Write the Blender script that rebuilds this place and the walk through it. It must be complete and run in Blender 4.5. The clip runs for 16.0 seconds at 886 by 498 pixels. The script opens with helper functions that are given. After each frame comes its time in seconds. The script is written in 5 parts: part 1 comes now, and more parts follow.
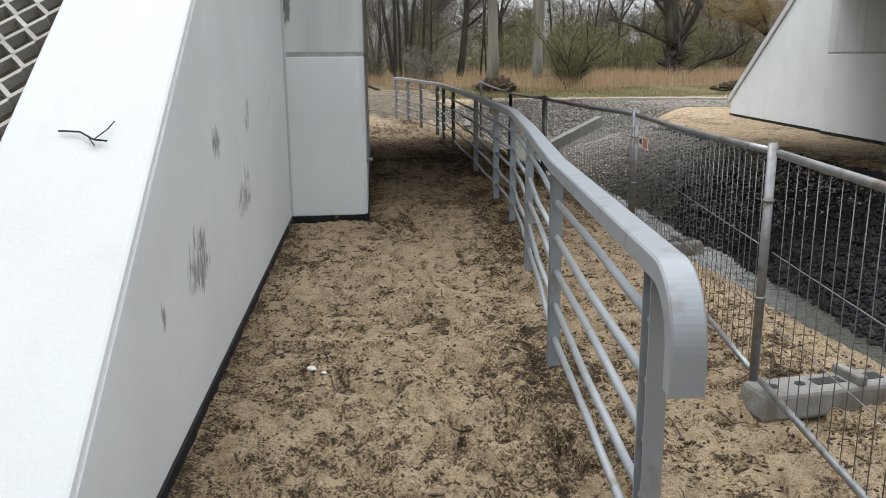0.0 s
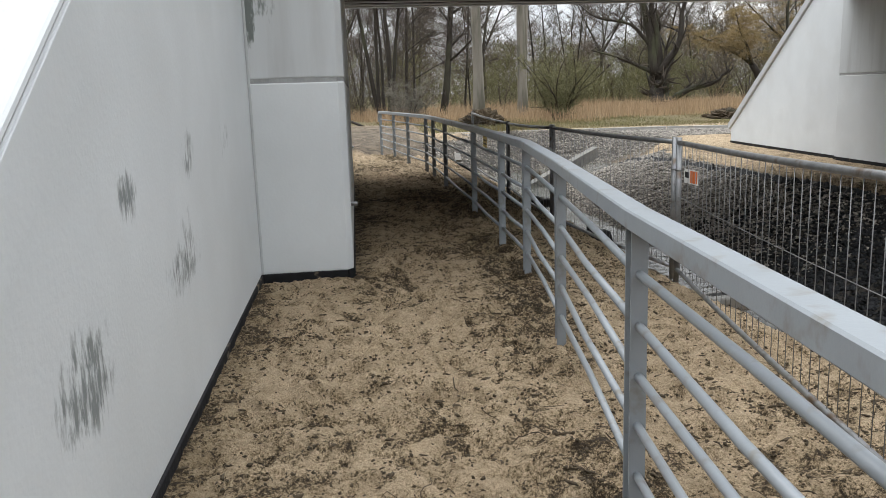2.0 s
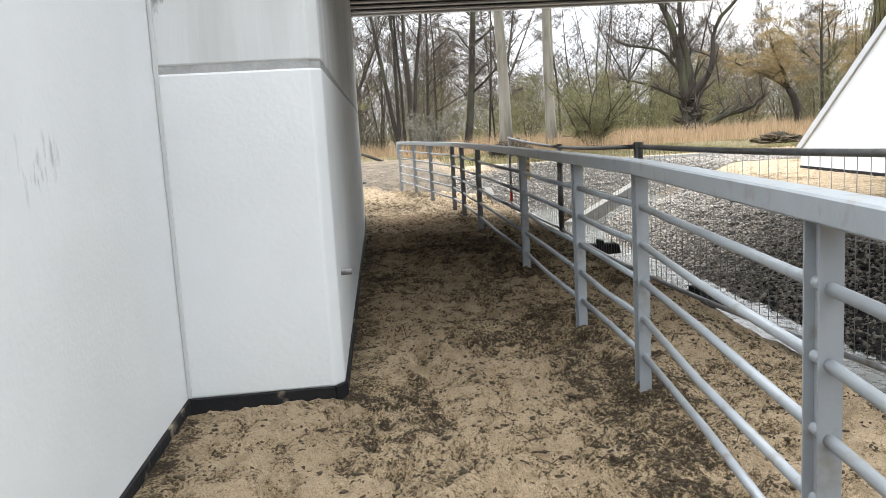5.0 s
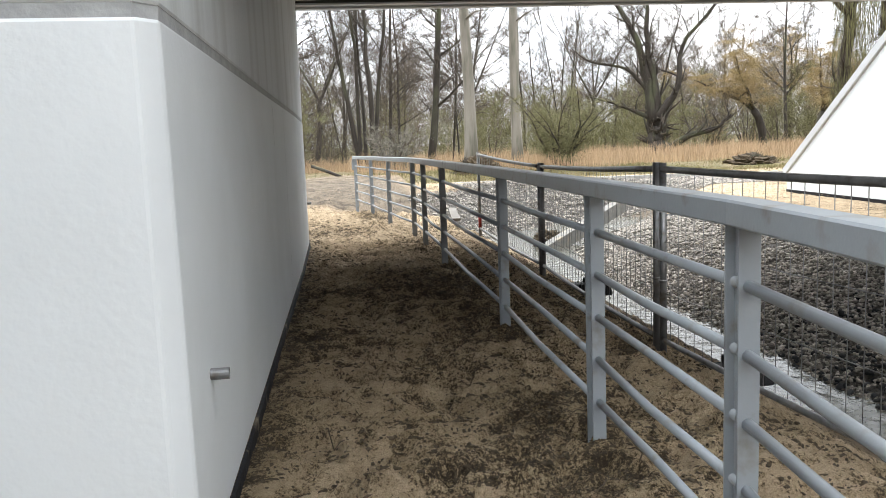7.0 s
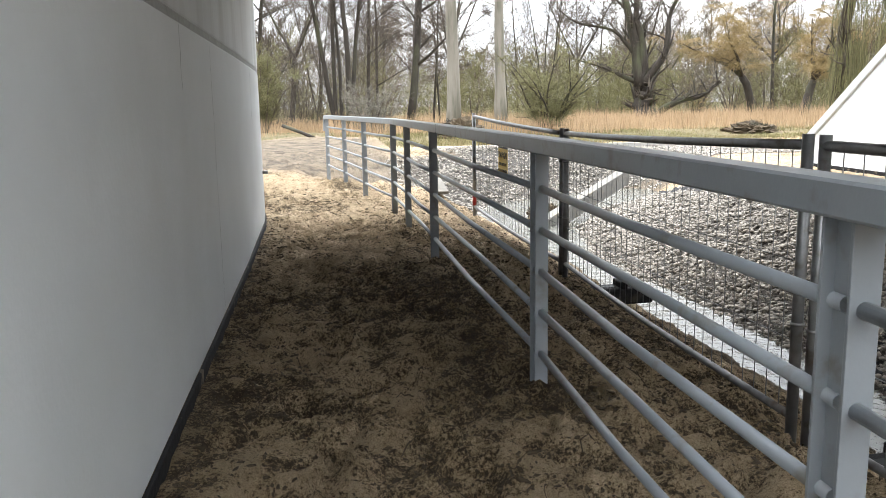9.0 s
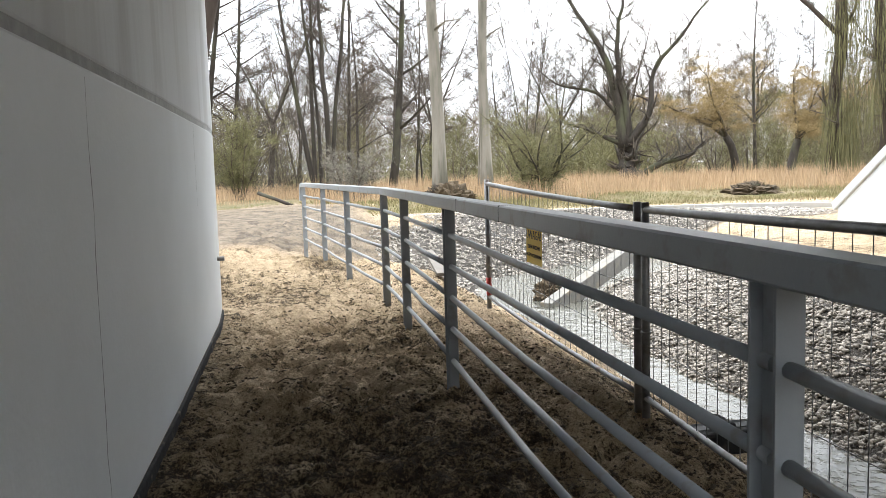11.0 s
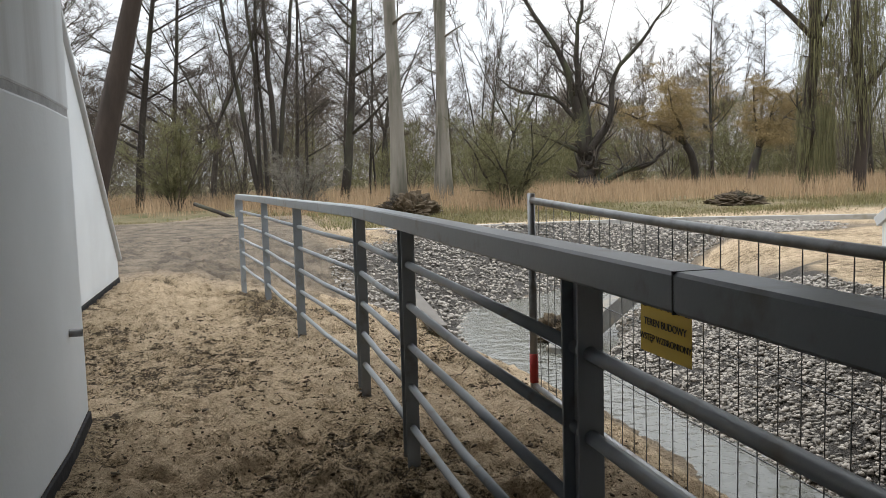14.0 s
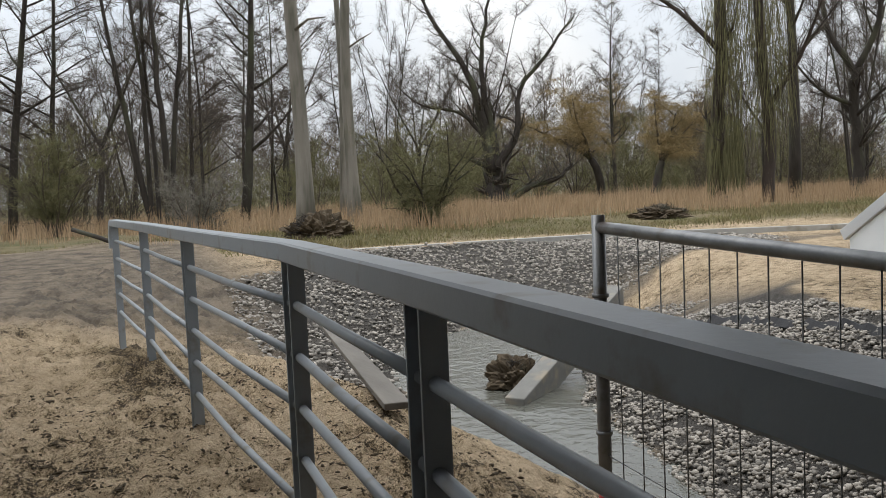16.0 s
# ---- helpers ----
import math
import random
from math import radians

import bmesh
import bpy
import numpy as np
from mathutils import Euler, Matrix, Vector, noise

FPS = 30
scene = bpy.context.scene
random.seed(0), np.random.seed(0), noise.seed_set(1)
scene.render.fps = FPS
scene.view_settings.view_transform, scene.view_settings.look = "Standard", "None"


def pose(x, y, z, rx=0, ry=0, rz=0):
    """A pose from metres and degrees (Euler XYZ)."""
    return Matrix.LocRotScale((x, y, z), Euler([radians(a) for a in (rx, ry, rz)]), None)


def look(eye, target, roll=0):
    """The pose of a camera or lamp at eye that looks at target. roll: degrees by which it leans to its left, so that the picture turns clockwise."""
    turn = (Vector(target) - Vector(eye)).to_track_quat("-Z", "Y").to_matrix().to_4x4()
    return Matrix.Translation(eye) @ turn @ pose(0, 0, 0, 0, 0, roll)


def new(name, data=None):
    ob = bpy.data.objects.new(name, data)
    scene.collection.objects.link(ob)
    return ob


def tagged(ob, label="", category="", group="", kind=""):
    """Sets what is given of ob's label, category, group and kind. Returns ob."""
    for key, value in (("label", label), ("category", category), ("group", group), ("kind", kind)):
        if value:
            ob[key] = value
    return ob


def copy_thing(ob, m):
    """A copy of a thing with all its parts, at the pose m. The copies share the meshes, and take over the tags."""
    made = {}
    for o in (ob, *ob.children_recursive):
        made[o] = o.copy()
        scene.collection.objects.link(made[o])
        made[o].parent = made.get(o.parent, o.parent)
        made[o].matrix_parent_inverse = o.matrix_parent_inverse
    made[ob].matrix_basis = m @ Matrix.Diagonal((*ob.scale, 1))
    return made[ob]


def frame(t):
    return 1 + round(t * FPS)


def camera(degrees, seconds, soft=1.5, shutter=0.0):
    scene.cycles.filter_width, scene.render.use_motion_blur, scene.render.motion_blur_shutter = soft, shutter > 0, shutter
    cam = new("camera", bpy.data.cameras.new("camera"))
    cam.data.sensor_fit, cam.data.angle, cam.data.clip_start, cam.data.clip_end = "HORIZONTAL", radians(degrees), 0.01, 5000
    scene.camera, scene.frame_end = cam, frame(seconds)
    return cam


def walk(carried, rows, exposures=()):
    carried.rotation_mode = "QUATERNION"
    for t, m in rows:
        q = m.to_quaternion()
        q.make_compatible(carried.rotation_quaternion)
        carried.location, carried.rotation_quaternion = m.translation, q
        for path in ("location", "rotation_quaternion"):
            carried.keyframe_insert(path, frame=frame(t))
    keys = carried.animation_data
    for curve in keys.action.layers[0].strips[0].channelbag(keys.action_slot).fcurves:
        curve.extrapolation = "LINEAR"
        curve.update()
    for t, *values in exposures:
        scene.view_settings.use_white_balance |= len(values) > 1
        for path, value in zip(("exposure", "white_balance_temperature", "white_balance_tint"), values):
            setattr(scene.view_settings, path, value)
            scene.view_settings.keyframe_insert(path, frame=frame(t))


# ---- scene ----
cam = camera(57.5, 16.0, soft=0.6)
PATH = [
    (0, (-0.299, -2.169, 1.58), (-0.126, -0.23, 1.122), -0.5),
    (0.5, (-0.342, -1.877, 1.53), (-0.155, 0.065, 1.09), -0.9),
    (1, (-0.304, -1.555, 1.528), (-0.091, 0.392, 1.123), -1.1),
    (1.5, (-0.313, -1.18, 1.494), (-0.094, 0.77, 1.107), -1.4),
    (2, (-0.296, -0.798, 1.483), (-0.086, 1.155, 1.107), -1.8),
    (2.5, (-0.258, -0.401, 1.454), (-0.075, 1.564, 1.134), -2.7),
    (3, (-0.212, 0.113, 1.349), (-0.03, 2.084, 1.059), -2.7),
    (3.5, (-0.153, 0.62, 1.28), (0.007, 2.592, 0.991), -2.9),
    (4, (-0.134, 1.098, 1.279), (0.006, 3.072, 0.991), -3.0),
    (6.5, (0.02, 3.286, 1.276), (0.237, 5.254, 0.992), -3.0),
    (7, (0.103, 3.737, 1.259), (0.352, 5.705, 1.004), -2.2),
    (7.5, (0.164, 4.206, 1.267), (0.432, 6.173, 1.027), -1.5),
    (8, (0.224, 4.685, 1.213), (0.527, 6.64, 0.915), -1.0),
    (8.5, (0.216, 5.204, 1.192), (0.517, 7.151, 0.842), -1.0),
    (9, (0.247, 5.69, 1.228), (0.55, 7.636, 0.88), -1.0),
    (9.5, (0.262, 6.217, 1.227), (0.572, 8.166, 0.907), -1.0),
    (10, (0.312, 6.724, 1.248), (0.636, 8.681, 0.998), -1.2),
    (12.5, (0.365, 9.047, 1.243), (0.786, 10.994, 1.063), -1.4),
    (13, (0.42, 9.549, 1.239), (0.86, 11.49, 1.052), -0.9),
    (13.5, (0.46, 10.05, 1.261), (0.904, 11.991, 1.074), -1.1),
    (14, (0.5, 10.51, 1.253), (0.98, 12.444, 1.074), -1.6),
    (14.5, (0.53, 11.003, 1.252), (1.032, 12.932, 1.082), -2.1),
    (15, (0.553, 11.487, 1.244), (1.072, 13.411, 1.077), -2.1),
    (15.5, (0.584, 11.978, 1.241), (1.199, 13.871, 1.047), -2.4),
    (16, (0.664, 12.426, 1.247), (1.375, 14.29, 1.102), -2.5),
]
walk(cam, [(t, look(e, g, r)) for t, e, g, r in PATH],
     [(0, 0.4), (1, 0.4), (2.5, 0.6), (3, 0.85), (3.5, 1.2), (6.5, 1.4), (7.5, 1.4), (9.5, 1.8), (12.5, 1.15), (14, 0.5), (16, 0.1)])

# ---- world and light ----
world = bpy.data.worlds.new("overcast_sky")
scene.world = world
world.use_nodes = True
_n, _l = world.node_tree.nodes, world.node_tree.links
_sky = _n.new("ShaderNodeTexSky")
_sky.sky_type = "NISHITA"
_sky.sun_disc = False
_sky.sun_elevation, _sky.sun_rotation = radians(66), radians(-20)
_sky.dust_density = 4.0
_grey = _n.new("ShaderNodeMix")
_grey.data_type = "RGBA"
_grey.inputs["Factor"].default_value = 0.92
_dir = _n.new("ShaderNodeTexCoord")
_xyz = _n.new("ShaderNodeSeparateXYZ")
_l.new(_dir.outputs["Generated"], _xyz.inputs[0])
_rise = _n.new("ShaderNodeMapRange")
_rise.inputs[1].default_value, _rise.inputs[2].default_value, _rise.inputs[3].default_value, _rise.inputs[4].default_value = 0.0, 1.0, 0.65, 1.95
_l.new(_xyz.outputs["Z"], _rise.inputs[0])
_cloud = _n.new("ShaderNodeTexNoise")
_cloud.inputs["Scale"].default_value, _cloud.inputs["Detail"].default_value = 2.6, 4.0
_l.new(_dir.outputs["Generated"], _cloud.inputs["Vector"])
_tone = _n.new("ShaderNodeMix")
_tone.data_type = "RGBA"
_tone.inputs["A"].default_value, _tone.inputs["B"].default_value = (7.2, 7.75, 8.4, 1), (9.3, 9.4, 9.45, 1)
_soft = _n.new("ShaderNodeMapRange")
_soft.inputs[1].default_value, _soft.inputs[2].default_value = 0.36, 0.62
_l.new(_cloud.outputs["Fac"], _soft.inputs[0])
_l.new(_soft.outputs[0], _tone.inputs["Factor"])
_over = _n.new("ShaderNodeVectorMath")
_over.operation = "SCALE"
_l.new(_tone.outputs["Result"], _over.inputs[0])
_l.new(_rise.outputs[0], _over.inputs["Scale"])
_l.new(_over.outputs[0], _grey.inputs["B"])
_l.new(_sky.outputs["Color"], _grey.inputs["A"])
_bg = _n["Background"]
_bg.inputs["Strength"].default_value = 0.12
_l.new(_grey.outputs["Result"], _bg.inputs["Color"])

sun = new("sun", bpy.data.lights.new("sun", "SUN"))
sun.data.energy, sun.data.angle, sun.data.color = 1.2, radians(40), (1.0, 0.985, 0.965)
sun.matrix_world = look((-3, 8, 20), (0, 0, 0))


# ---- materials ----
def mat(name, base, rough=0.8, metal=0.0, dark=None, scale=6.0, amount=0.5, bump=0.2, bscale=60.0, stretch=(1, 1, 1), isl=0.0, rnd=0.0,
        stain=None, stain_scale=0.8, stain_at=(0.55, 0.75), detail=6.0, spec=0.4, trans=0.0, coords="Object"):
    """A surface with two scales of variation, optional stains and fine relief."""
    m = bpy.data.materials.new(name)
    m.use_nodes = True
    n, l = m.node_tree.nodes, m.node_tree.links
    b = n["Principled BSDF"]
    co = n.new("ShaderNodeTexCoord")
    mp = n.new("ShaderNodeMapping")
    mp.inputs["Scale"].default_value = stretch
    l.new(co.outputs[coords], mp.inputs["Vector"])

    def tex(sc, det=detail):
        t = n.new("ShaderNodeTexNoise")
        t.inputs["Scale"].default_value, t.inputs["Detail"].default_value = sc, det
        l.new(mp.outputs[0], t.inputs["Vector"])
        return t.outputs["Fac"]

    def ramp(v, a, c):
        r = n.new("ShaderNodeMapRange")
        r.inputs[1].default_value, r.inputs[2].default_value = a, c
        l.new(v, r.inputs[0])
        return r.outputs[0]

    def mix(f, a, c):
        x = n.new("ShaderNodeMix")
        x.data_type = "RGBA"
        if isinstance(f, float):
            x.inputs["Factor"].default_value = f
        else:
            l.new(f, x.inputs["Factor"])
        for s, v in (("A", a), ("B", c)):
            if isinstance(v, tuple):
                x.inputs[s].default_value = (*v[:3], 1)
            else:
                l.new(v, x.inputs[s])
        return x.outputs["Result"]

    dark = dark or tuple(c * (1 - amount) for c in base)
    col = mix(ramp(tex(scale), 0.3, 0.7), base, dark)
    fine = ramp(tex(scale * 9), 0.25, 0.75)
    col = mix(fine, col, mix(0.35, col, dark))
    if stain:
        col = mix(ramp(tex(stain_scale, 8), *stain_at), col, stain)
    if isl or rnd:
        if isl:
            g = n.new("ShaderNodeNewGeometry")
            v = g.outputs["Random Per Island"]
        else:
            g = n.new("ShaderNodeObjectInfo")
            v = g.outputs["Random"]
        h = n.new("ShaderNodeHueSaturation")
        a = n.new("ShaderNodeMapRange")
        a.inputs[3].default_value, a.inputs[4].default_value = 1 - (isl or rnd), 1 + (isl or rnd)
        l.new(v, a.inputs[0])
        l.new(a.outputs[0], h.inputs["Value"])
        l.new(col, h.inputs["Color"])
        col = h.outputs["Color"]
    l.new(col, b.inputs["Base Color"])
    b.inputs["Roughness"].default_value, b.inputs["Metallic"].default_value = rough, metal
    b.inputs["Specular IOR Level"].default_value = spec
    if bump:
        bp = n.new("ShaderNodeBump")
        bp.inputs["Strength"].default_value, bp.inputs["Distance"].default_value = bump, 0.01
        l.new(tex(bscale), bp.inputs["Height"])
        l.new(bp.outputs[0], b.inputs["Normal"])
    return m


M_PAINT = mat("white_concrete_paint", (0.685, 0.715, 0.73), 0.6, amount=0.08, scale=1.5, bump=0.14, bscale=40, stain=(0.61, 0.635, 0.645), stain_scale=1.3, stain_at=(0.46, 0.7))
M_COPE = mat("white_coping_paint", (0.51, 0.53, 0.54), 0.6, amount=0.07, scale=2.0, bump=0.15, bscale=50, stain=(0.46, 0.46, 0.45), stain_scale=5, stain_at=(0.6, 0.8))
M_PAINT_UP = mat("weathered_upper_concrete", (0.63, 0.655, 0.665), 0.7, amount=0.18, scale=1.2, bump=0.2, bscale=30, stretch=(1, 1, 0.12), stain=(0.44, 0.45, 0.45), stain_scale=4.0, stain_at=(0.5, 0.75))
M_SEAM = mat("grey_joint_filler", (0.42, 0.43, 0.43), 0.8, amount=0.3, scale=12, bump=0.4, bscale=40)
M_BITUMEN = mat("black_bitumen_coat", (0.018, 0.018, 0.020), 0.8, spec=0.2, amount=0.4, scale=9, bump=0.5, bscale=25, stain=(0.30, 0.25, 0.18), stain_scale=7, stain_at=(0.62, 0.75))
M_STAIN = mat("dark_smudge", (0.17, 0.19, 0.19), 0.85, amount=0.4, scale=20, bump=0.2, stretch=(1, 1, 0.3))
M_STEEL = mat("grey_painted_steel", (0.275, 0.30, 0.322), 0.36, metal=0.0, amount=0.1, scale=8, bump=0.05, bscale=80, spec=0.5, stain=(0.19, 0.18, 0.16), stain_scale=11, stain_at=(0.56, 0.72))
M_GALV = mat("galvanised_steel", (0.32, 0.325, 0.33), 0.45, metal=0.75, amount=0.35, scale=18, bump=0.1, bscale=90, stain=(0.16, 0.12, 0.09), stain_scale=9, stain_at=(0.56, 0.72))
M_WIRE = mat("fence_wire_steel", (0.30, 0.30, 0.30), 0.5, metal=0.6, amount=0.4, scale=10, bump=0.0)
M_CONC = mat("bare_concrete", (0.20, 0.195, 0.18), 0.85, amount=0.25, scale=7, bump=0.4, bscale=60, stain=(0.25, 0.22, 0.17), stain_scale=5, stain_at=(0.52, 0.7))
M_KERB = mat("pale_kerb_concrete", (0.43, 0.42, 0.39), 0.85, amount=0.25, scale=4, bump=0.4, bscale=60, stain=(0.25, 0.23, 0.18), stain_scale=3, stain_at=(0.55, 0.75))
M_FOOT = mat("grey_foot_concrete", (0.24, 0.235, 0.22), 0.85, amount=0.3, scale=9, bump=0.5, bscale=50, stain=(0.13, 0.11, 0.085), stain_scale=6, stain_at=(0.5, 0.68))
# web colour with the soffit's shade put into it
M_BEAM = mat("shade_dark_beam", (0.075, 0.078, 0.08), 0.55, amount=0.3, scale=6, bump=0.1)
M_DECK = mat("deck_soffit_concrete", (0.50, 0.51, 0.52), 0.75, amount=0.15, scale=3, bump=0.1)
M_BARK = mat("dark_tree_bark", (0.055, 0.046, 0.038), 0.9, amount=0.5, scale=5, bump=0.9, bscale=18, stretch=(1, 1, 0.25), stain=(0.075, 0.08, 0.045), stain_scale=1.1, stain_at=(0.5, 0.7))
M_BARK_RED = mat("reddish_tree_bark", (0.062, 0.046, 0.036), 0.9, amount=0.5, scale=4, bump=0.9, bscale=16, stretch=(1, 1, 0.25))
M_PALE = mat("pale_dead_wood", (0.25, 0.23, 0.195), 0.85, amount=0.35, scale=4, bump=1.0, bscale=14, stretch=(1, 1, 0.15), stain=(0.11, 0.105, 0.08), stain_scale=3.5, stain_at=(0.48, 0.66))
M_TWIG = mat("bare_twigs", (0.088, 0.072, 0.056), 0.9, amount=0.3, scale=0.6, bump=0.0, isl=0.35)
M_TWIG_GR = mat("olive_green_twigs", (0.19, 0.18, 0.088), 0.9, amount=0.3, scale=0.6, bump=0.0, isl=0.35)
M_TWIG_Y = mat("yellow_willow_twigs", (0.30, 0.22, 0.10), 0.9, amount=0.25, scale=0.5, bump=0.0, isl=0.3)
M_FARTWIG = mat("distant_thicket", (0.19, 0.155, 0.12), 0.95, amount=0.4, scale=0.08, bump=0.0, isl=0.3)
M_REED = mat("dry_reed_grass", (0.47, 0.345, 0.22), 0.9, amount=0.35, scale=0.25, bump=0.0, isl=0.28, dark=(0.34, 0.23, 0.135))
M_GRASS = mat("short_green_grass", (0.14, 0.155, 0.055), 0.9, amount=0.3, scale=0.5, bump=0.0, isl=0.35, dark=(0.24, 0.19, 0.10))
M_PEB = mat("river_pebbles", (0.33, 0.30, 0.26), 0.75, amount=0.4, scale=25, bump=0.3, bscale=90, isl=0.5)
M_PEBD = mat("near_black_stone", (0.036, 0.037, 0.040), 0.8, amount=0.35, scale=25, bump=0.3, bscale=90, isl=0.6, spec=0.2)
M_SOIL = mat("dark_soil_clods", (0.105, 0.078, 0.048), 0.95, amount=0.45, scale=20, bump=0.8, bscale=60)
M_GEO = mat("black_geotextile", (0.03, 0.03, 0.032), 0.9, amount=0.3, scale=20, bump=0.3)
M_PAVER = mat("concrete_lattice_paver", (0.36, 0.345, 0.32), 0.85, amount=0.25, scale=15, bump=0.4, rnd=0.12)
M_YELLOW = mat("yellow_sign_sheet", (0.62, 0.42, 0.05), 0.5, amount=0.12, scale=6, bump=0.02)
M_BLACK = mat("black_print", (0.02, 0.02, 0.02), 0.6, amount=0.2, bump=0.0)
M_ORANGE = mat("orange_sign_print", (0.70, 0.17, 0.04), 0.5, amount=0.1, bump=0.0)
M_WHITE = mat("white_sign_sheet", (0.75, 0.75, 0.73), 0.5, amount=0.08, bump=0.0)
M_RED = mat("red_paint", (0.45, 0.04, 0.03), 0.5, amount=0.3, scale=12, bump=0.1)
M_RUBBER = mat("black_rubber_foot", (0.025, 0.025, 0.026), 0.8, amount=0.4, scale=9, bump=0.4, spec=0.2, stain=(0.09, 0.075, 0.055), stain_scale=6, stain_at=(0.6, 0.8))
M_WOOD = mat("old_plank_wood", (0.17, 0.155, 0.135), 0.85, amount=0.4, scale=6, bump=0.5, bscale=30, stretch=(1, 0.2, 1))


def ground_material():
    m = bpy.data.materials.new("sandy_ground")
    m.use_nodes = True
    n, l = m.node_tree.nodes, m.node_tree.links
    b = n["Principled BSDF"]
    co = n.new("ShaderNodeTexCoord")

    def tex(sc, det=8, rough=0.6):
        t = n.new("ShaderNodeTexNoise")
        t.inputs["Scale"].default_value, t.inputs["Detail"].default_value, t.inputs["Roughness"].default_value = sc, det, rough
        l.new(co.outputs["Object"], t.inputs["Vector"])
        return t.outputs["Fac"]

    def ramp(v, a, c, lo=0.0, hi=1.0):
        r = n.new("ShaderNodeMapRange")
        for k, x in zip((1, 2, 3, 4), (a, c, lo, hi)):
            r.inputs[k].default_value = x
        l.new(v, r.inputs[0])
        return r.outputs[0]

    def mix(f, a, c):
        x = n.new("ShaderNodeMix")
        x.data_type = "RGBA"
        l.new(f, x.inputs["Factor"])
        for s, v in (("A", a), ("B", c)):
            if isinstance(v, tuple):
                x.inputs[s].default_value = (*v, 1)
            else:
                l.new(v, x.inputs[s])
        return x.outputs["Result"]

    def att(name):
        a = n.new("ShaderNodeAttribute")
        a.attribute_name = name
        return a.outputs["Fac"]

    def math2(op, a, c):
        x = n.new("ShaderNodeMath")
        x.operation = op
        x.use_clamp = True
        for k, v in enumerate((a, c)):
            if isinstance(v, float):
                x.inputs[k].default_value = v
            else:
                l.new(v, x.inputs[k])
        return x.outputs[0]

    sand = mix(ramp(tex(1.3), 0.3, 0.7), (0.72, 0.565, 0.385), (0.57, 0.44, 0.29))
    sand = mix(ramp(tex(7, 6), 0.5, 0.75), sand, (0.36, 0.27, 0.17))
    sand = mix(ramp(tex(190, 3), 0.42, 0.75), sand, (0.22, 0.155, 0.095))
    # damp earth and the deck's shade, both mixed into the sand colour
    damp_shade = math2("MULTIPLY", att("damp_shade"), ramp(tex(3.2, 8, 0.65), 0.3, 0.62, 0.35, 1.0))
    sand = mix(damp_shade, sand, (0.15, 0.116, 0.055))
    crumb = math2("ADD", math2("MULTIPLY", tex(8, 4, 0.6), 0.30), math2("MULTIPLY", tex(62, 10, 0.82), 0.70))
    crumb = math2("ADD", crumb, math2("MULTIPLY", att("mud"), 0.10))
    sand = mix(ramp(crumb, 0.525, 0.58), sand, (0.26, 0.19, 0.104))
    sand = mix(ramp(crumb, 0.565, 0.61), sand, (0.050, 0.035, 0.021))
    grit = mix(ramp(tex(30), 0.3, 0.7), (0.10, 0.09, 0.078), (0.05, 0.046, 0.042))
    col = mix(att("gravel"), sand, grit)
    meadow = mix(ramp(tex(0.7), 0.35, 0.65), (0.22, 0.17, 0.10), (0.12, 0.115, 0.05))
    col = mix(att("grass"), col, meadow)
    wetmud = mix(ramp(tex(2.2, 9, 0.7), 0.4, 0.6), (0.10, 0.082, 0.062), (0.235, 0.19, 0.14))
    col = mix(att("track"), col, wetmud)
    l.new(col, b.inputs["Base Color"])
    b.inputs["Roughness"].default_value = 0.9
    b.inputs["Specular IOR Level"].default_value = 0.25
    bp = n.new("ShaderNodeBump")
    bp.inputs["Strength"].default_value, bp.inputs["Distance"].default_value = 1.0, 0.09
    l.new(tex(26, 10, 0.66), bp.inputs["Height"])
    l.new(bp.outputs[0], b.inputs["Normal"])
    return m


def water_material():
    m = bpy.data.materials.new("shallow_stream_water")
    m.use_nodes = True
    n, l = m.node_tree.nodes, m.node_tree.links
    b = n["Principled BSDF"]
    b.inputs["Base Color"].default_value = (0.10, 0.10, 0.085, 1)
    b.inputs["Roughness"].default_value = 0.06
    b.inputs["IOR"].default_value = 1.33
    b.inputs["Specular IOR Level"].default_value = 0.8
    co = n.new("ShaderNodeTexCoord")
    bp = n.new("ShaderNodeBump")
    bp.inputs["Strength"].default_value, bp.inputs["Distance"].default_value = 0.55, 0.05
    t = n.new("ShaderNodeTexNoise")
    t.inputs["Scale"].default_value, t.inputs["Detail"].default_value = 6.0, 5
    l.new(co.outputs["Object"], t.inputs["Vector"])
    l.new(t.outputs["Fac"], bp.inputs["Height"])
    l.new(bp.outputs[0], b.inputs["Normal"])
    return m


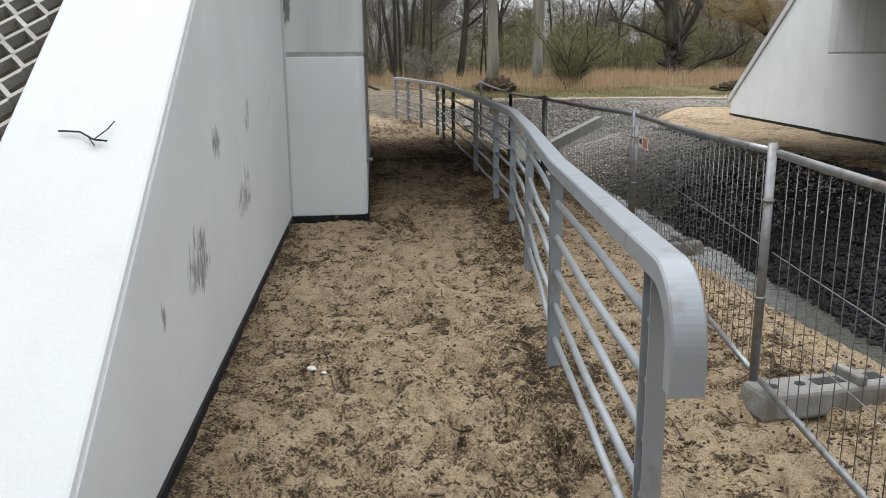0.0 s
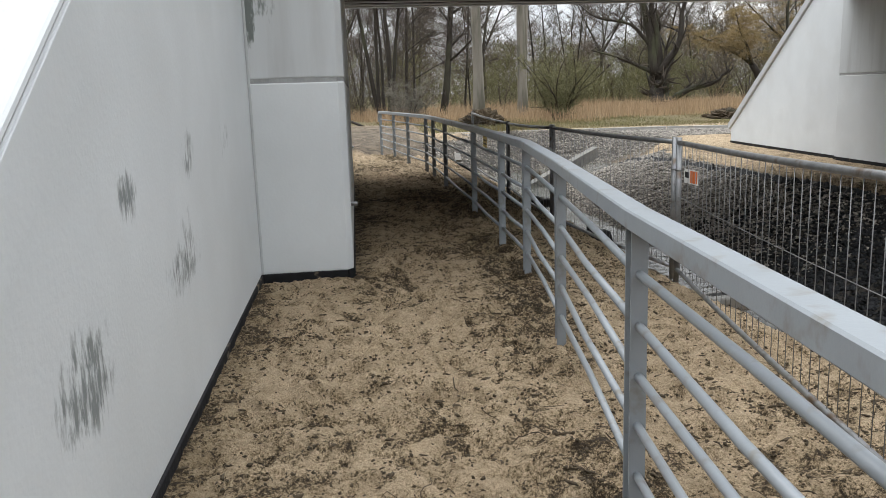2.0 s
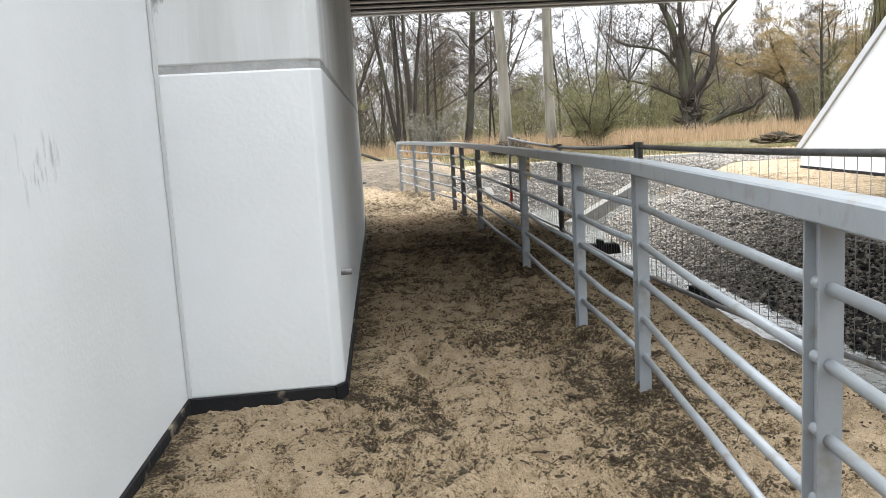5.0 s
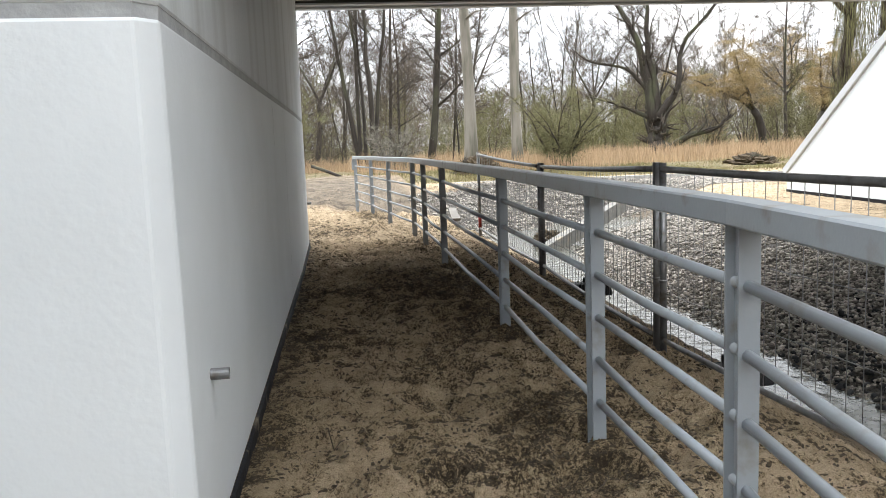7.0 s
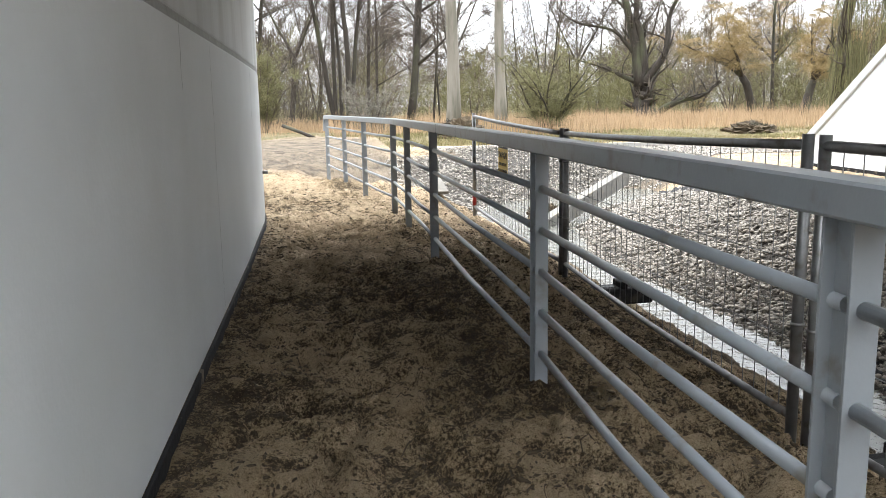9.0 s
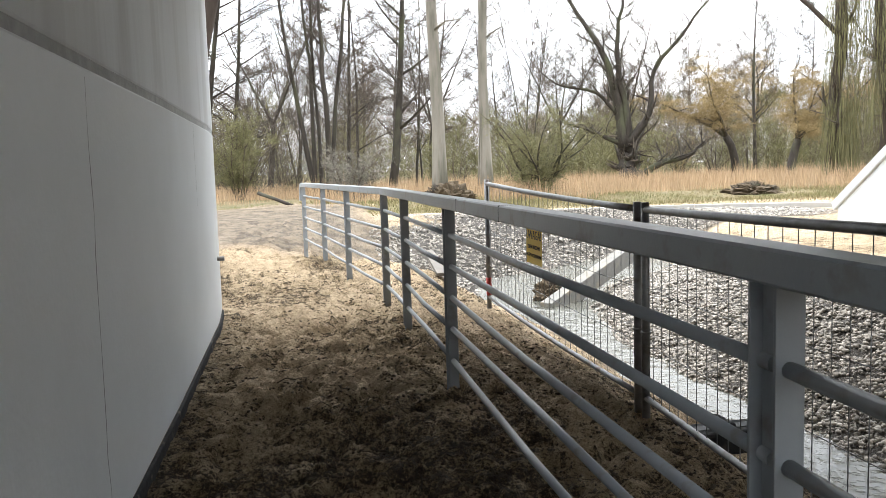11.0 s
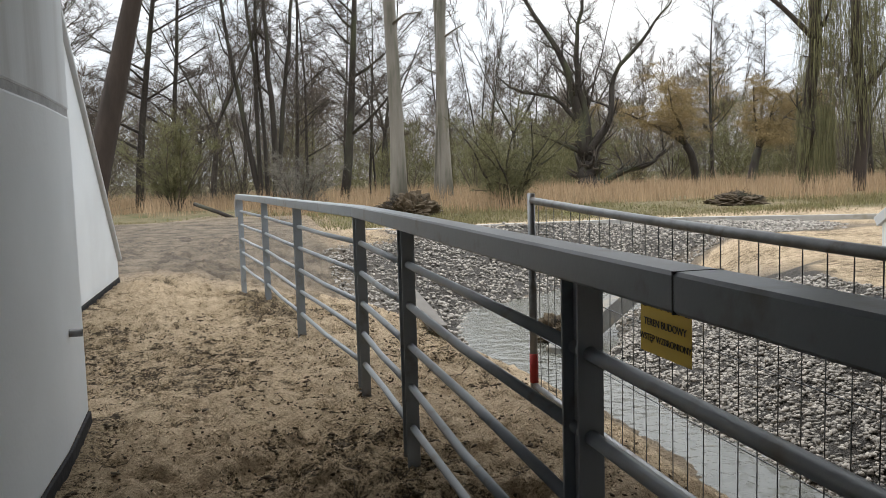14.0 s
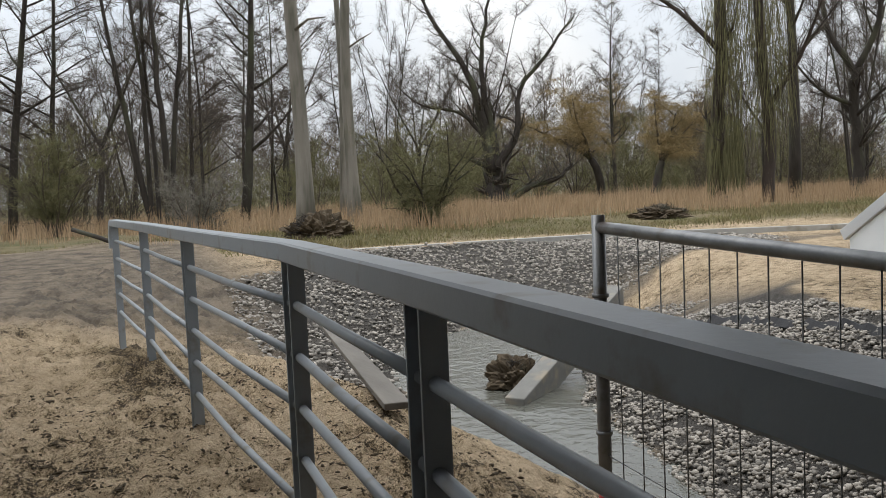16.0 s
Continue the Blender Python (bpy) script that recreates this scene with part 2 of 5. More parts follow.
def smudged(name, like, spots, ink, axis="Y"):
    """A copy of a paint with streaky smudges: (place along the axis, z, half width, half height, strength) each."""
    m = like.copy()
    m.name = name
    n, l = m.node_tree.nodes, m.node_tree.links
    b = n["Principled BSDF"]
    old = b.inputs["Base Color"].links[0].from_socket
    co = n.new("ShaderNodeTexCoord")
    sep = n.new("ShaderNodeSeparateXYZ")
    l.new(co.outputs["Object"], sep.inputs[0])
    mp = n.new("ShaderNodeMapping")
    mp.inputs["Scale"].default_value = (1, 1, 0.22)
    l.new(co.outputs["Object"], mp.inputs["Vector"])
    t = n.new("ShaderNodeTexNoise")
    t.inputs["Scale"].default_value, t.inputs["Detail"].default_value, t.inputs["Roughness"].default_value = 42, 6, 0.7
    l.new(mp.outputs[0], t.inputs["Vector"])
    t2 = n.new("ShaderNodeTexNoise")
    t2.inputs["Scale"].default_value = 9
    l.new(co.outputs["Object"], t2.inputs["Vector"])

    def op(kind, a, c, clamp=False):
        x = n.new("ShaderNodeMath")
        x.operation, x.use_clamp = kind, clamp
        for k, v in enumerate((a, c)):
            if isinstance(v, (int, float)):
                x.inputs[k].default_value = v
            else:
                l.new(v, x.inputs[k])
        return x.outputs[0]

    total = None
    for y, z, hw, hh, k in spots:
        dy = op("POWER", op("ABSOLUTE", op("DIVIDE", op("SUBTRACT", sep.outputs[axis], y), hw), 0), 2.0)
        dz = op("POWER", op("ABSOLUTE", op("DIVIDE", op("SUBTRACT", sep.outputs["Z"], z), hh), 0), 2.0)
        v = op("MULTIPLY", op("SUBTRACT", 1.0, op("ADD", dy, dz), True), k)
        total = v if total is None else op("MAXIMUM", total, v)
    wob = op("ADD", op("MULTIPLY", t.outputs["Fac"], 1.5), op("MULTIPLY", t2.outputs["Fac"], 0.8))
    f = op("MULTIPLY", op("SUBTRACT", op("ADD", op("MULTIPLY", total, 0.6), wob), 1.42), 3.6, True)
    f = op("MULTIPLY", f, op("MULTIPLY", total, 1.6, True), True)
    x = n.new("ShaderNodeMix")
    x.data_type = "RGBA"
    l.new(f, x.inputs["Factor"])
    l.new(old, x.inputs["A"])
    x.inputs["B"].default_value = (*ink, 1)
    l.new(x.outputs["Result"], b.inputs["Base Color"])
    return m


M_WING = smudged("white_paint_with_scuffs", M_PAINT, [(1.55, 0.68, 0.36, 0.22, 0.9), (3.0, 0.74, 0.50, 0.17, 0.75), (3.15, 0.80, 0.25, 0.25, 0.6), (2.16, 1.17, 0.16, 0.17, 0.85),
                                                      (3.3, 1.24, 0.22, 0.17, 0.7), (4.47, 1.26, 0.28, 0.17, 0.45), (0.85, 0.64, 0.05, 0.10, 0.7), (-0.05, 0.35, 0.2, 0.2, 0.5)], (0.22, 0.24, 0.24))
M_UPPER = smudged("upper_concrete_with_scrape", M_PAINT_UP, [(-1.055, 2.14, 0.06, 0.33, 1.4), (-0.95, 2.22, 0.13, 0.22, 0.6)], (0.16, 0.18, 0.17), "X")
M_GROUND = ground_material()
M_WATER = water_material()


# ---- mesh tools ----
def mesh_of(name, verts, faces, material, smooth=False):
    me = bpy.data.meshes.new(name)
    me.from_pydata([tuple(map(float, v)) for v in verts], [], faces)
    me.materials.append(material)
    if smooth:
        me.shade_smooth()
    return me


def part(name, data, material, parent=None, label="", at=None):
    """Links a bmesh or a mesh as one mesh object, under a thing or a part."""
    if isinstance(data, bmesh.types.BMesh):
        me = bpy.data.meshes.new(name)
        bmesh.ops.recalc_face_normals(data, faces=data.faces)
        data.to_mesh(me)
        data.free()
        me.materials.append(material)
    else:
        me = data
    ob = new(name, me)
    if parent:
        ob.parent = parent
    if at is not None:
        ob.matrix_basis = at
    if label:
        ob["label"] = label
    return ob


def thing(name, label, category, group="", kind="", at=None):
    ob = new(name)
    ob.empty_display_size = 0.1
    if at is not None:
        ob.matrix_basis = at
    return tagged(ob, label, category, group, kind)


def box(bm, lo, hi, bevel=0.0, m=None):
    c = [(a + b) / 2 for a, b in zip(lo, hi)]
    s = [abs(b - a) for a, b in zip(lo, hi)]
    r = bmesh.ops.create_cube(bm, size=1, matrix=Matrix.Translation(c) @ Matrix.Diagonal((*s, 1)))
    vs = r["verts"]
    if bevel:
        es = list({e for v in vs for e in v.link_edges})
        g = bmesh.ops.bevel(bm, geom=es, offset=bevel, segments=2, affect="EDGES", profile=0.6)
        vs = list({v for f in g["faces"] for v in f.verts} | {v for v in vs if v.is_valid})
    if m is not None:
        bmesh.ops.transform(bm, matrix=m, verts=[v for v in vs if v.is_valid])
    return bm


def prism(outline, z0, z1):
    """An upright prism over a plan outline."""
    bm = bmesh.new()
    lo = [bm.verts.new((x, y, z0)) for x, y in outline]
    hi = [bm.verts.new((x, y, z1)) for x, y in outline]
    bm.faces.new(lo[::-1])
    bm.faces.new(hi)
    for i in range(len(lo)):
        j = (i + 1) % len(lo)
        bm.faces.new((lo[i], lo[j], hi[j], hi[i]))
    return bm


def slab_between(a_pts, b_pts):
    """A solid between two matching closed outlines."""
    bm = bmesh.new()
    a = [bm.verts.new(p) for p in a_pts]
    b = [bm.verts.new(p) for p in b_pts]
    bm.faces.new(a[::-1])
    bm.faces.new(b)
    for i in range(len(a)):
        j = (i + 1) % len(a)
        bm.faces.new((a[i], a[j], b[j], b[i]))
    return bm


def tube_geo(pts, radii, sides, verts, faces, cap=True):
    """Adds a tapered tube along pts to the lists verts and faces."""
    pts = [Vector(p) for p in pts]
    base = len(verts)
    up = Vector((0.31, 0.17, 0.93))
    for i, p in enumerate(pts):
        d = (pts[min(i + 1, len(pts) - 1)] - pts[max(i - 1, 0)]).normalized()
        u = d.cross(up)
        if u.length < 0.05:
            u = d.cross(Vector((1, 0, 0)))
        u.normalize()
        w = d.cross(u)
        for k in range(sides):
            a = 2 * math.pi * k / sides
            q = p + (u * math.cos(a) + w * math.sin(a)) * radii[i]
            verts.append((q.x, q.y, q.z))
    for i in range(len(pts) - 1):
        for k in range(sides):
            a, b = base + i * sides + k, base + i * sides + (k + 1) % sides
            faces.append((a, b, b + sides, a + sides))
    if cap:
        faces.append(tuple(base + k for k in range(sides))[::-1])
        faces.append(tuple(base + (len(pts) - 1) * sides + k for k in range(sides)))


def tube(name, pts, radius, material, parent=None, sides=10, label="", smooth=True):
    v, f = [], []
    tube_geo(pts, [radius] * len(pts), sides, v, f)
    return part(name, mesh_of(name, v, f, material, smooth), material, parent, label)


def vnoise(x, y, seed=0):
    """Smooth value noise of arrays, -1 to 1."""
    xi, yi = np.floor(x).astype(np.int64), np.floor(y).astype(np.int64)
    fx, fy = x - xi, y - yi
    fx, fy = fx * fx * (3 - 2 * fx), fy * fy * (3 - 2 * fy)

    def h(i, j):
        k = (i * 374761393 + j * 668265263 + seed * 974634777) & 0x7FFFFFFF
        k = ((k ^ (k >> 13)) * 1274126177) & 0x7FFFFFFF
        return ((k ^ (k >> 16)) & 0xFFFF) / 32767.5 - 1

    a, b, c, d = h(xi, yi), h(xi + 1, yi), h(xi, yi + 1), h(xi + 1, yi + 1)
    return (a * (1 - fx) + b * fx) * (1 - fy) + (c * (1 - fx) + d * fx) * fy


def ease(v, a, b):
    t = np.clip((v - a) / (b - a), 0, 1)
    return t * t * (3 - 2 * t)


# ---- terrain ----
WATER_Z = -0.95
STREAM = [(4.05, -60.0), (4.0, 2.0), (3.97, 16.5), (4.0, 19.5), (4.9, 22.3), (8.0, 24.6), (14.0, 25.4), (40.0, 27.0)]


def stream_distance(x, y):
    """Distance to the stream's middle line, and its side (positive: the far bank)."""
    best, side = np.full(x.shape, 1e9), np.zeros(x.shape)
    for (x0, y0), (x1, y1) in zip(STREAM, STREAM[1:]):
        dx, dy = x1 - x0, y1 - y0
        t = np.clip(((x - x0) * dx + (y - y0) * dy) / (dx * dx + dy * dy), 0, 1)
        ox, oy = x - x0 - t * dx, y - y0 - t * dy
        d = np.hypot(ox, oy)
        s = np.sign(ox * dy - oy * dx)
        closer = d < best
        best, side = np.where(closer, d, best), np.where(closer, s, side)
    return best, side


def terrain(x, y):
    """Height of the ground, with the shares of gravel, grass, churned mud, wet track and darkened sand."""
    x, y = np.asarray(x, float), np.asarray(y, float)
    d, s = stream_distance(x, y)
    d = d + 0.07 * vnoise(x * 1.7, y * 1.7, 3)
    half = 0.34 - 0.22 * ease(y, 6.5, 3.0) + 0.85 * ease(y, 16.5, 22.0) - 0.5 * ease(x, 7, 11)
    bed = -1.12 + 0.0 * x
    right = s > 0
    far = ease(y, 18.5, 21.5)
    run_left = 1.7 + 2.2 * far
    left_top = 0.0
    up_l = WATER_Z + (d - half) / run_left * (left_top - WATER_Z + 0.02)
    up_r = WATER_Z + (d - half) / 2.75 * (0.83)
    top = np.where(right, -0.12, left_top)
    slope = np.where(right, up_r, up_l)
    z = np.minimum(slope, top)
    z = np.where(d < half, bed + (WATER_Z - bed) * ease(d, half - 0.25, half), z)
    sandy = (~right) & (y < 30)
    on_path = ease(x, 2.2, 1.7)
    # churned sand: lumps, hoof-like dents and soft ruts
    amp = np.where(y < 30, 1.0, 0.0) * np.where((x > -2) & (x < 8), 1.0, 0.3)
    churn = 0.35 + 0.65 * ease(vnoise(x * 0.9, y * 0.7, 8), -0.3, 0.5)
    lumps = 0.022 * vnoise(x * 5, y * 6, 1) + 0.024 * vnoise(x * 10, y * 12, 2) * churn + 0.026 * vnoise(x * 21, y * 23, 5) * churn + 0.018 * vnoise(x * 35, y * 37, 6)
    dents = -0.05 * ease(vnoise(x * 6.5, y * 7.5, 9), 0.25, 0.6) - 0.03 * ease(vnoise(x * 10.5, y * 12.5, 10), 0.35, 0.65) + 0.022 * ease(vnoise(x * 9, y * 12, 12), 0.5, 0.9)
    ruts = -0.02 * np.exp(-((x - 0.20 - 0.06 * np.sin(y * 0.8)) / 0.10) ** 2) - 0.015 * np.exp(-((x + 0.35 + 0.05 * np.sin(y * 0.6 + 1)) / 0.12) ** 2)
    wall_x = np.where((y > 5.85) & (y < 15.2), -0.33, -1.10)
    amp = amp * (0.25 + 0.75 * ease(np.abs(x - wall_x), 0.02, 0.25))
    z = z + amp * np.where(d > half, 1.0, 0.2) * np.where(right, 0.6, 1.0) * (lumps + dents + ruts * on_path)
    prints = 0.0 * x
    rp = random.Random(14)
    for k in range(64):
        fx, fy, fa = rp.uniform(-0.75, 0.75), rp.uniform(-0.6, 15.5), rp.gauss(0, 0.25)
        if 5.8 < fy:
            fx = abs(fx) * 0.9 + 0.05
        near = (np.abs(y - fy) < 0.32) & (np.abs(x - fx) < 0.3)
        if not near.any():
            continue
        dx, dy = x[near] - fx, y[near] - fy
        u, w = dx * math.cos(fa) - dy * math.sin(fa), dx * math.sin(fa) + dy * math.cos(fa)
        q = np.sqrt((u / (0.052 + 0.012 * (w > 0))) ** 2 + (w / 0.14) ** 2)
        prints[near] += 0.018 * np.exp(-((q - 1.25) / 0.2) ** 2) - 0.042 * ease(q, 1.05, 0.8)
    z = z + prints * np.where(right, 0, 1)
    # mud thrown up along the foot of the railing
    rail_x = np.interp(y, [-0.2, 5.6, 6.9, 15.15, 21.05, 26], [0.42, 1.09, 1.13, 1.15, 0.48, -0.1])
    berm = np.exp(-((x - rail_x + 0.06) / 0.28) ** 2) * ease(vnoise(x * 0.9, y * 1.1, 21), -0.5, 0.4) * ease(y, 22, 20)
    z = z + 0.035 * berm * (1 + vnoise(x * 14, y * 14, 22)) * 0.7
    gravel = np.where(right, ease(d, half - 0.1, half + 0.02) * ease(d, half + 3.0, half + 2.75), far * ease(d, half - 0.1, half) * ease(d, half + 3.9, half + 3.3) * ease(x, 1.5, 2.4))
    grass = ease(y + 0.8 * vnoise(x * 0.5, y * 0.5, 31), 30.2, 31.2) * np.where(x < 3, ease(y, 34, 39), 1)
    grass = np.maximum(grass, ease(np.abs(x), 30, 40))
    # band below the deck, where its shade is painted in as darker sand
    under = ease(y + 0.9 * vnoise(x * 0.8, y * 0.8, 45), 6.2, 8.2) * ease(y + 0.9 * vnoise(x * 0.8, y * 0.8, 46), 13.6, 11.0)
    # more mud in the lumps' hollows, under the deck and at the wall foot
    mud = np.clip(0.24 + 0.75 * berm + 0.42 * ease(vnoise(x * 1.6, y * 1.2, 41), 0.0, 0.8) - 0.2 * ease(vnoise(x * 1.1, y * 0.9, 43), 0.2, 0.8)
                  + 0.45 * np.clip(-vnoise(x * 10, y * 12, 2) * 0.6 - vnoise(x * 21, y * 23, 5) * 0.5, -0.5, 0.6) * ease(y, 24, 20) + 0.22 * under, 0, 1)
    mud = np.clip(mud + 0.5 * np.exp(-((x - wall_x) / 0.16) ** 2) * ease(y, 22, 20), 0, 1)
    # painted deck shade and damp earth, darker along berm and wall foot too
    damp_shade = np.clip(0.32 * under + 0.5 * berm * ease(y, 4, 7) + 0.5 * np.exp(-((x - wall_x) / 0.2) ** 2) * ease(y, 17, 15), 0, 0.9) * ease(x, 3.2, 2.6)
    track = ease(y + 0.8 * vnoise(x * 0.6, y, 51), 20.8, 24.0) * ease(x, 3.2, 1.6) * (1 - grass)
    track = np.maximum(track, np.where(~right, ease(d, half + 0.55, half), 0) * 0.8 * (1 - gravel))
    # the channel ends in a flat bank well before the opposite wing wall
    shut = ease(x, 8.0, 10.5) * ease(y, 20.5, 22.5) * ease(y, 31, 30)
    z = z * (1 - shut) + (-0.1 + 0.03 * vnoise(x * 2, y * 2, 58)) * shut
    gravel = gravel * np.where(right, 1 - ease(x, 7.5, 9.5) * ease(y, 20, 21), 1 - ease(x, 13.0, 15.0))
    gravel = np.maximum(gravel, np.where(~right & (y < 29.6), ease(y, 24.5, 25.5) * ease(x, 3.0, 4.5) * (1 - ease(x, 12.5, 14.0)), 0))
    behind = np.where(right, ease(y, 20.2, 21.2), 0) * ease(x, 9.0, 7.5) * ease(d, 3.4, 2.6)
    track = np.maximum(track, behind)
    # rougher meadow that rises gently to the wood
    z = z + 0.12 * ease(y, 31, 36) * (1 + vnoise(x * 0.4, y * 0.4, 61)) - 0.25 * ease(y, 34, 60)
    return z, gravel, grass, mud, track, damp_shade


def spread(lo, hi, fine, far, growth):
    """Grid lines: even between lo and hi, then ever wider out to far."""
    v = list(np.arange(lo, hi, fine))
    step, a = fine, lo
    while a > -far:
        step *= growth
        a -= step
        v.insert(0, a)
    step, a = fine, v[-1]
    while a < far:
        step *= growth
        a += step
        v.append(a)
    return np.array(v)


gx = spread(-1.15, 2.4, 0.025, 2500, 1.10)
gx = np.concatenate([gx[gx < 2.4], np.arange(2.4, 4.4, 0.06), np.arange(4.4, 12, 0.2), gx[gx > 12.2]])
gy = spread(-1.2, 14.5, 0.027, 2500, 1.09)
gy = np.concatenate([gy[gy < 14.5], np.arange(14.5, 24.0, 0.06), np.arange(24.0, 40.0, 0.2), gy[gy > 40.2]])
GX, GY = np.meshgrid(gx, gy)
GZ, g_gravel, g_grass, g_mud, g_track, g_damp_shade = terrain(GX, GY)
nx, ny = len(gx), len(gy)
me = bpy.data.meshes.new("ground")
me.vertices.add(nx * ny)
me.vertices.foreach_set("co", np.stack([GX, GY, GZ], -1).astype(np.float32).ravel())
idx = np.arange(nx * ny).reshape(ny, nx)
quads = np.stack([idx[:-1, :-1], idx[:-1, 1:], idx[1:, 1:], idx[1:, :-1]], -1).reshape(-1, 4)
me.loops.add(quads.size)
me.loops.foreach_set("vertex_index", quads.ravel().astype(np.int32))
me.polygons.add(len(quads))
me.polygons.foreach_set("loop_start", np.arange(0, quads.size, 4, dtype=np.int32))
me.update(calc_edges=True)
me.shade_smooth()
for nm, v in (("gravel", g_gravel), ("grass", g_grass), ("mud", g_mud), ("track", g_track), ("damp_shade", g_damp_shade)):
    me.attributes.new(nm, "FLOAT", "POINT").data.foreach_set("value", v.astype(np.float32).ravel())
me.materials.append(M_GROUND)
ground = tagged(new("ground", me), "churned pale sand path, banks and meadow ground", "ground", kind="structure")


def ground_z(x, y):
    return float(terrain(np.array([x]), np.array([y]))[0][0])


# stream water: a ribbon that follows the bed
wx, wy = np.meshgrid(np.linspace(2.2, 16.0, 120), np.concatenate([np.arange(-14, 29, 0.25)]))
wz = WATER_Z + 0.008 * vnoise(wx * 3, wy * 2, 71) + 0.006 * vnoise(wx * 8, wy * 5, 72)
wd, ws = stream_distance(wx, wy)
keep = wd < 2.4
ids = np.arange(wx.size).reshape(wx.shape)
wf = [tuple(int(v) for v in (ids[j, i], ids[j, i + 1], ids[j + 1, i + 1], ids[j + 1, i]))
      for j in range(wx.shape[0] - 1) for i in range(wx.shape[1] - 1) if keep[j, i]]
tagged(new("water", mesh_of("water", np.stack([wx, wy, wz], -1).reshape(-1, 3), wf, M_WATER, True)), "shallow grey rippling stream water", "water", kind="structure")


# ---- concrete structure ----
def structure(name, bm, material, label, category):
    return tagged(part(name, bm, material), label, category, kind="structure")


def soften(bm, r=0.012):
    bmesh.ops.recalc_face_normals(bm, faces=bm.faces)
    es = [e for e in bm.edges if len(e.link_faces) == 2 and e.calc_face_angle(0) > 0.6]
    bmesh.ops.bevel(bm, geom=es, offset=r, segments=2, affect="EDGES", profile=0.5)
    return bm


SEAM = 1.63
END_A, END_B = (-1.10, 5.90), (-0.385, 5.92)
FACE = [(-0.335, 5.985), (-0.32, 9.0), (-0.30, 12.0), (-0.31, 14.4), (-0.345, 15.09)]

# near wing wall beside the path, its top sloping down towards the walker
prof = [(-1.05, -0.12), (5.2, 4.14), (6.3, 4.14), (6.3, -0.12)]
wing_near = structure("wall_wing_near", soften(slab_between([(-1.10, y, z) for y, z in prof], [(-1.60, y, z) for y, z in prof])), M_WING, "white painted concrete wing wall with dark scuffs", "wall")


def slope_top(name, y0, z0, y1, z1, x0, x1, thick, parent, label):
    """A coping slab that lies along a sloping wall top."""
    n = Vector((0, -(z1 - z0), (y1 - y0))).normalized() * thick * (1 if y1 > y0 else -1)
    a = [(x0, y0, z0), (x0, y1, z1), (x0, y1 + n.y, z1 + n.z), (x0, y0 + n.y, z0 + n.z)]
    b = [(x1, p[1], p[2]) for p in a]
    return part(name, soften(slab_between(a, b), 0.015), M_COPE, parent, label)


slope_top("coping", -1.0, -0.086, 5.2, 4.142, -1.094, -1.67, 0.03, wing_near, "white coping along the sloping wall top")


band = [(-1.0, -0.10), (5.2, 4.13), (5.2, 3.87), (-0.62, -0.10)]
part("cap_band", soften(slab_between([(-1.105, y, z) for y, z in band], [(-1.093, y, z) for y, z in band]), 0.003), M_PAINT, wing_near, "slightly proud band below the coping")


def base_strip(pts, parent, out=0.012, h=0.055, lo=-0.15):
    """Black bitumen band at the foot of a wall, along plan points."""
    for (x0, y0), (x1, y1) in zip(pts, pts[1:]):
        d = Vector((x1 - x0, y1 - y0, 0))
        nrm = Vector((d.y, -d.x, 0)).normalized() * out
        bm = slab_between([(x0, y0, lo), (x1, y1, lo), (x1, y1, h), (x0, y0, h)],
                          [(x0 + nrm.x, y0 + nrm.y, lo), (x1 + nrm.x, y1 + nrm.y, lo), (x1 + nrm.x, y1 + nrm.y, h - 0.006), (x0 + nrm.x, y0 + nrm.y, h - 0.006)])
        part("base_band", bm, M_BITUMEN, parent, "black bitumen band at the wall foot")


base_strip([(-1.10, -0.9), (-1.10, 2.5), (-1.10, 5.90)], wing_near)

# abutment: lower and upper lift with a filled joint between
plan = [END_A, END_B] + FACE + [(-1.10, 15.30), (-2.4, 15.30), (-2.4, 5.90)]
lower = structure("wall_abutment", soften(prism(plan, 0.05, SEAM - 0.016), 0.012), M_PAINT, "white painted concrete bridge abutment", "wall")
inner = [(x - 0.005 if x > -1 else x, y + (0.005 if y < 7 else -0.005)) for x, y in plan]
part("joint", prism(inner, SEAM - 0.03, SEAM + 0.03), M_SEAM, lower, "grey filled joint")
part("upper_lift", soften(prism(plan, SEAM + 0.016, 3.4), 0.012), M_UPPER, lower, "weathered grey upper concrete lift")
part("corner_sealant", soften(box(bmesh.new(), (-1.099, 5.884, 0.06), (-1.078, 5.899, 3.38)), 0.004), M_COPE, lower, "pale sealant in the corner joint")
base_strip([END_A, END_B] + FACE, lower)
base_strip([(-0.345, 15.09), (-1.10, 15.30)], lower)


def weep_pipe(y):
    bm = bmesh.new()
    bmesh.ops.create_cone(bm, cap_ends=False, segments=16, radius1=0.019, radius2=0.019, depth=0.10, matrix=pose(0, 0, 0, 0, 90, 0))
    bmesh.ops.create_cone(bm, cap_ends=False, segments=16, radius1=0.0155, radius2=0.0155, depth=0.10, matrix=pose(0, 0, 0, 0, 90, 0))
    x = float(np.interp(y, [p[1] for p in FACE], [p[0] for p in FACE]))
    return tagged(part("drain_pipe", bm, M_GALV, at=pose(x + 0.008, y, 0.56)), "short galvanised drain pipe stub in the abutment", "pipe", "abutment drain pipes")


weep_pipe(6.33)
weep_pipe(14.62)

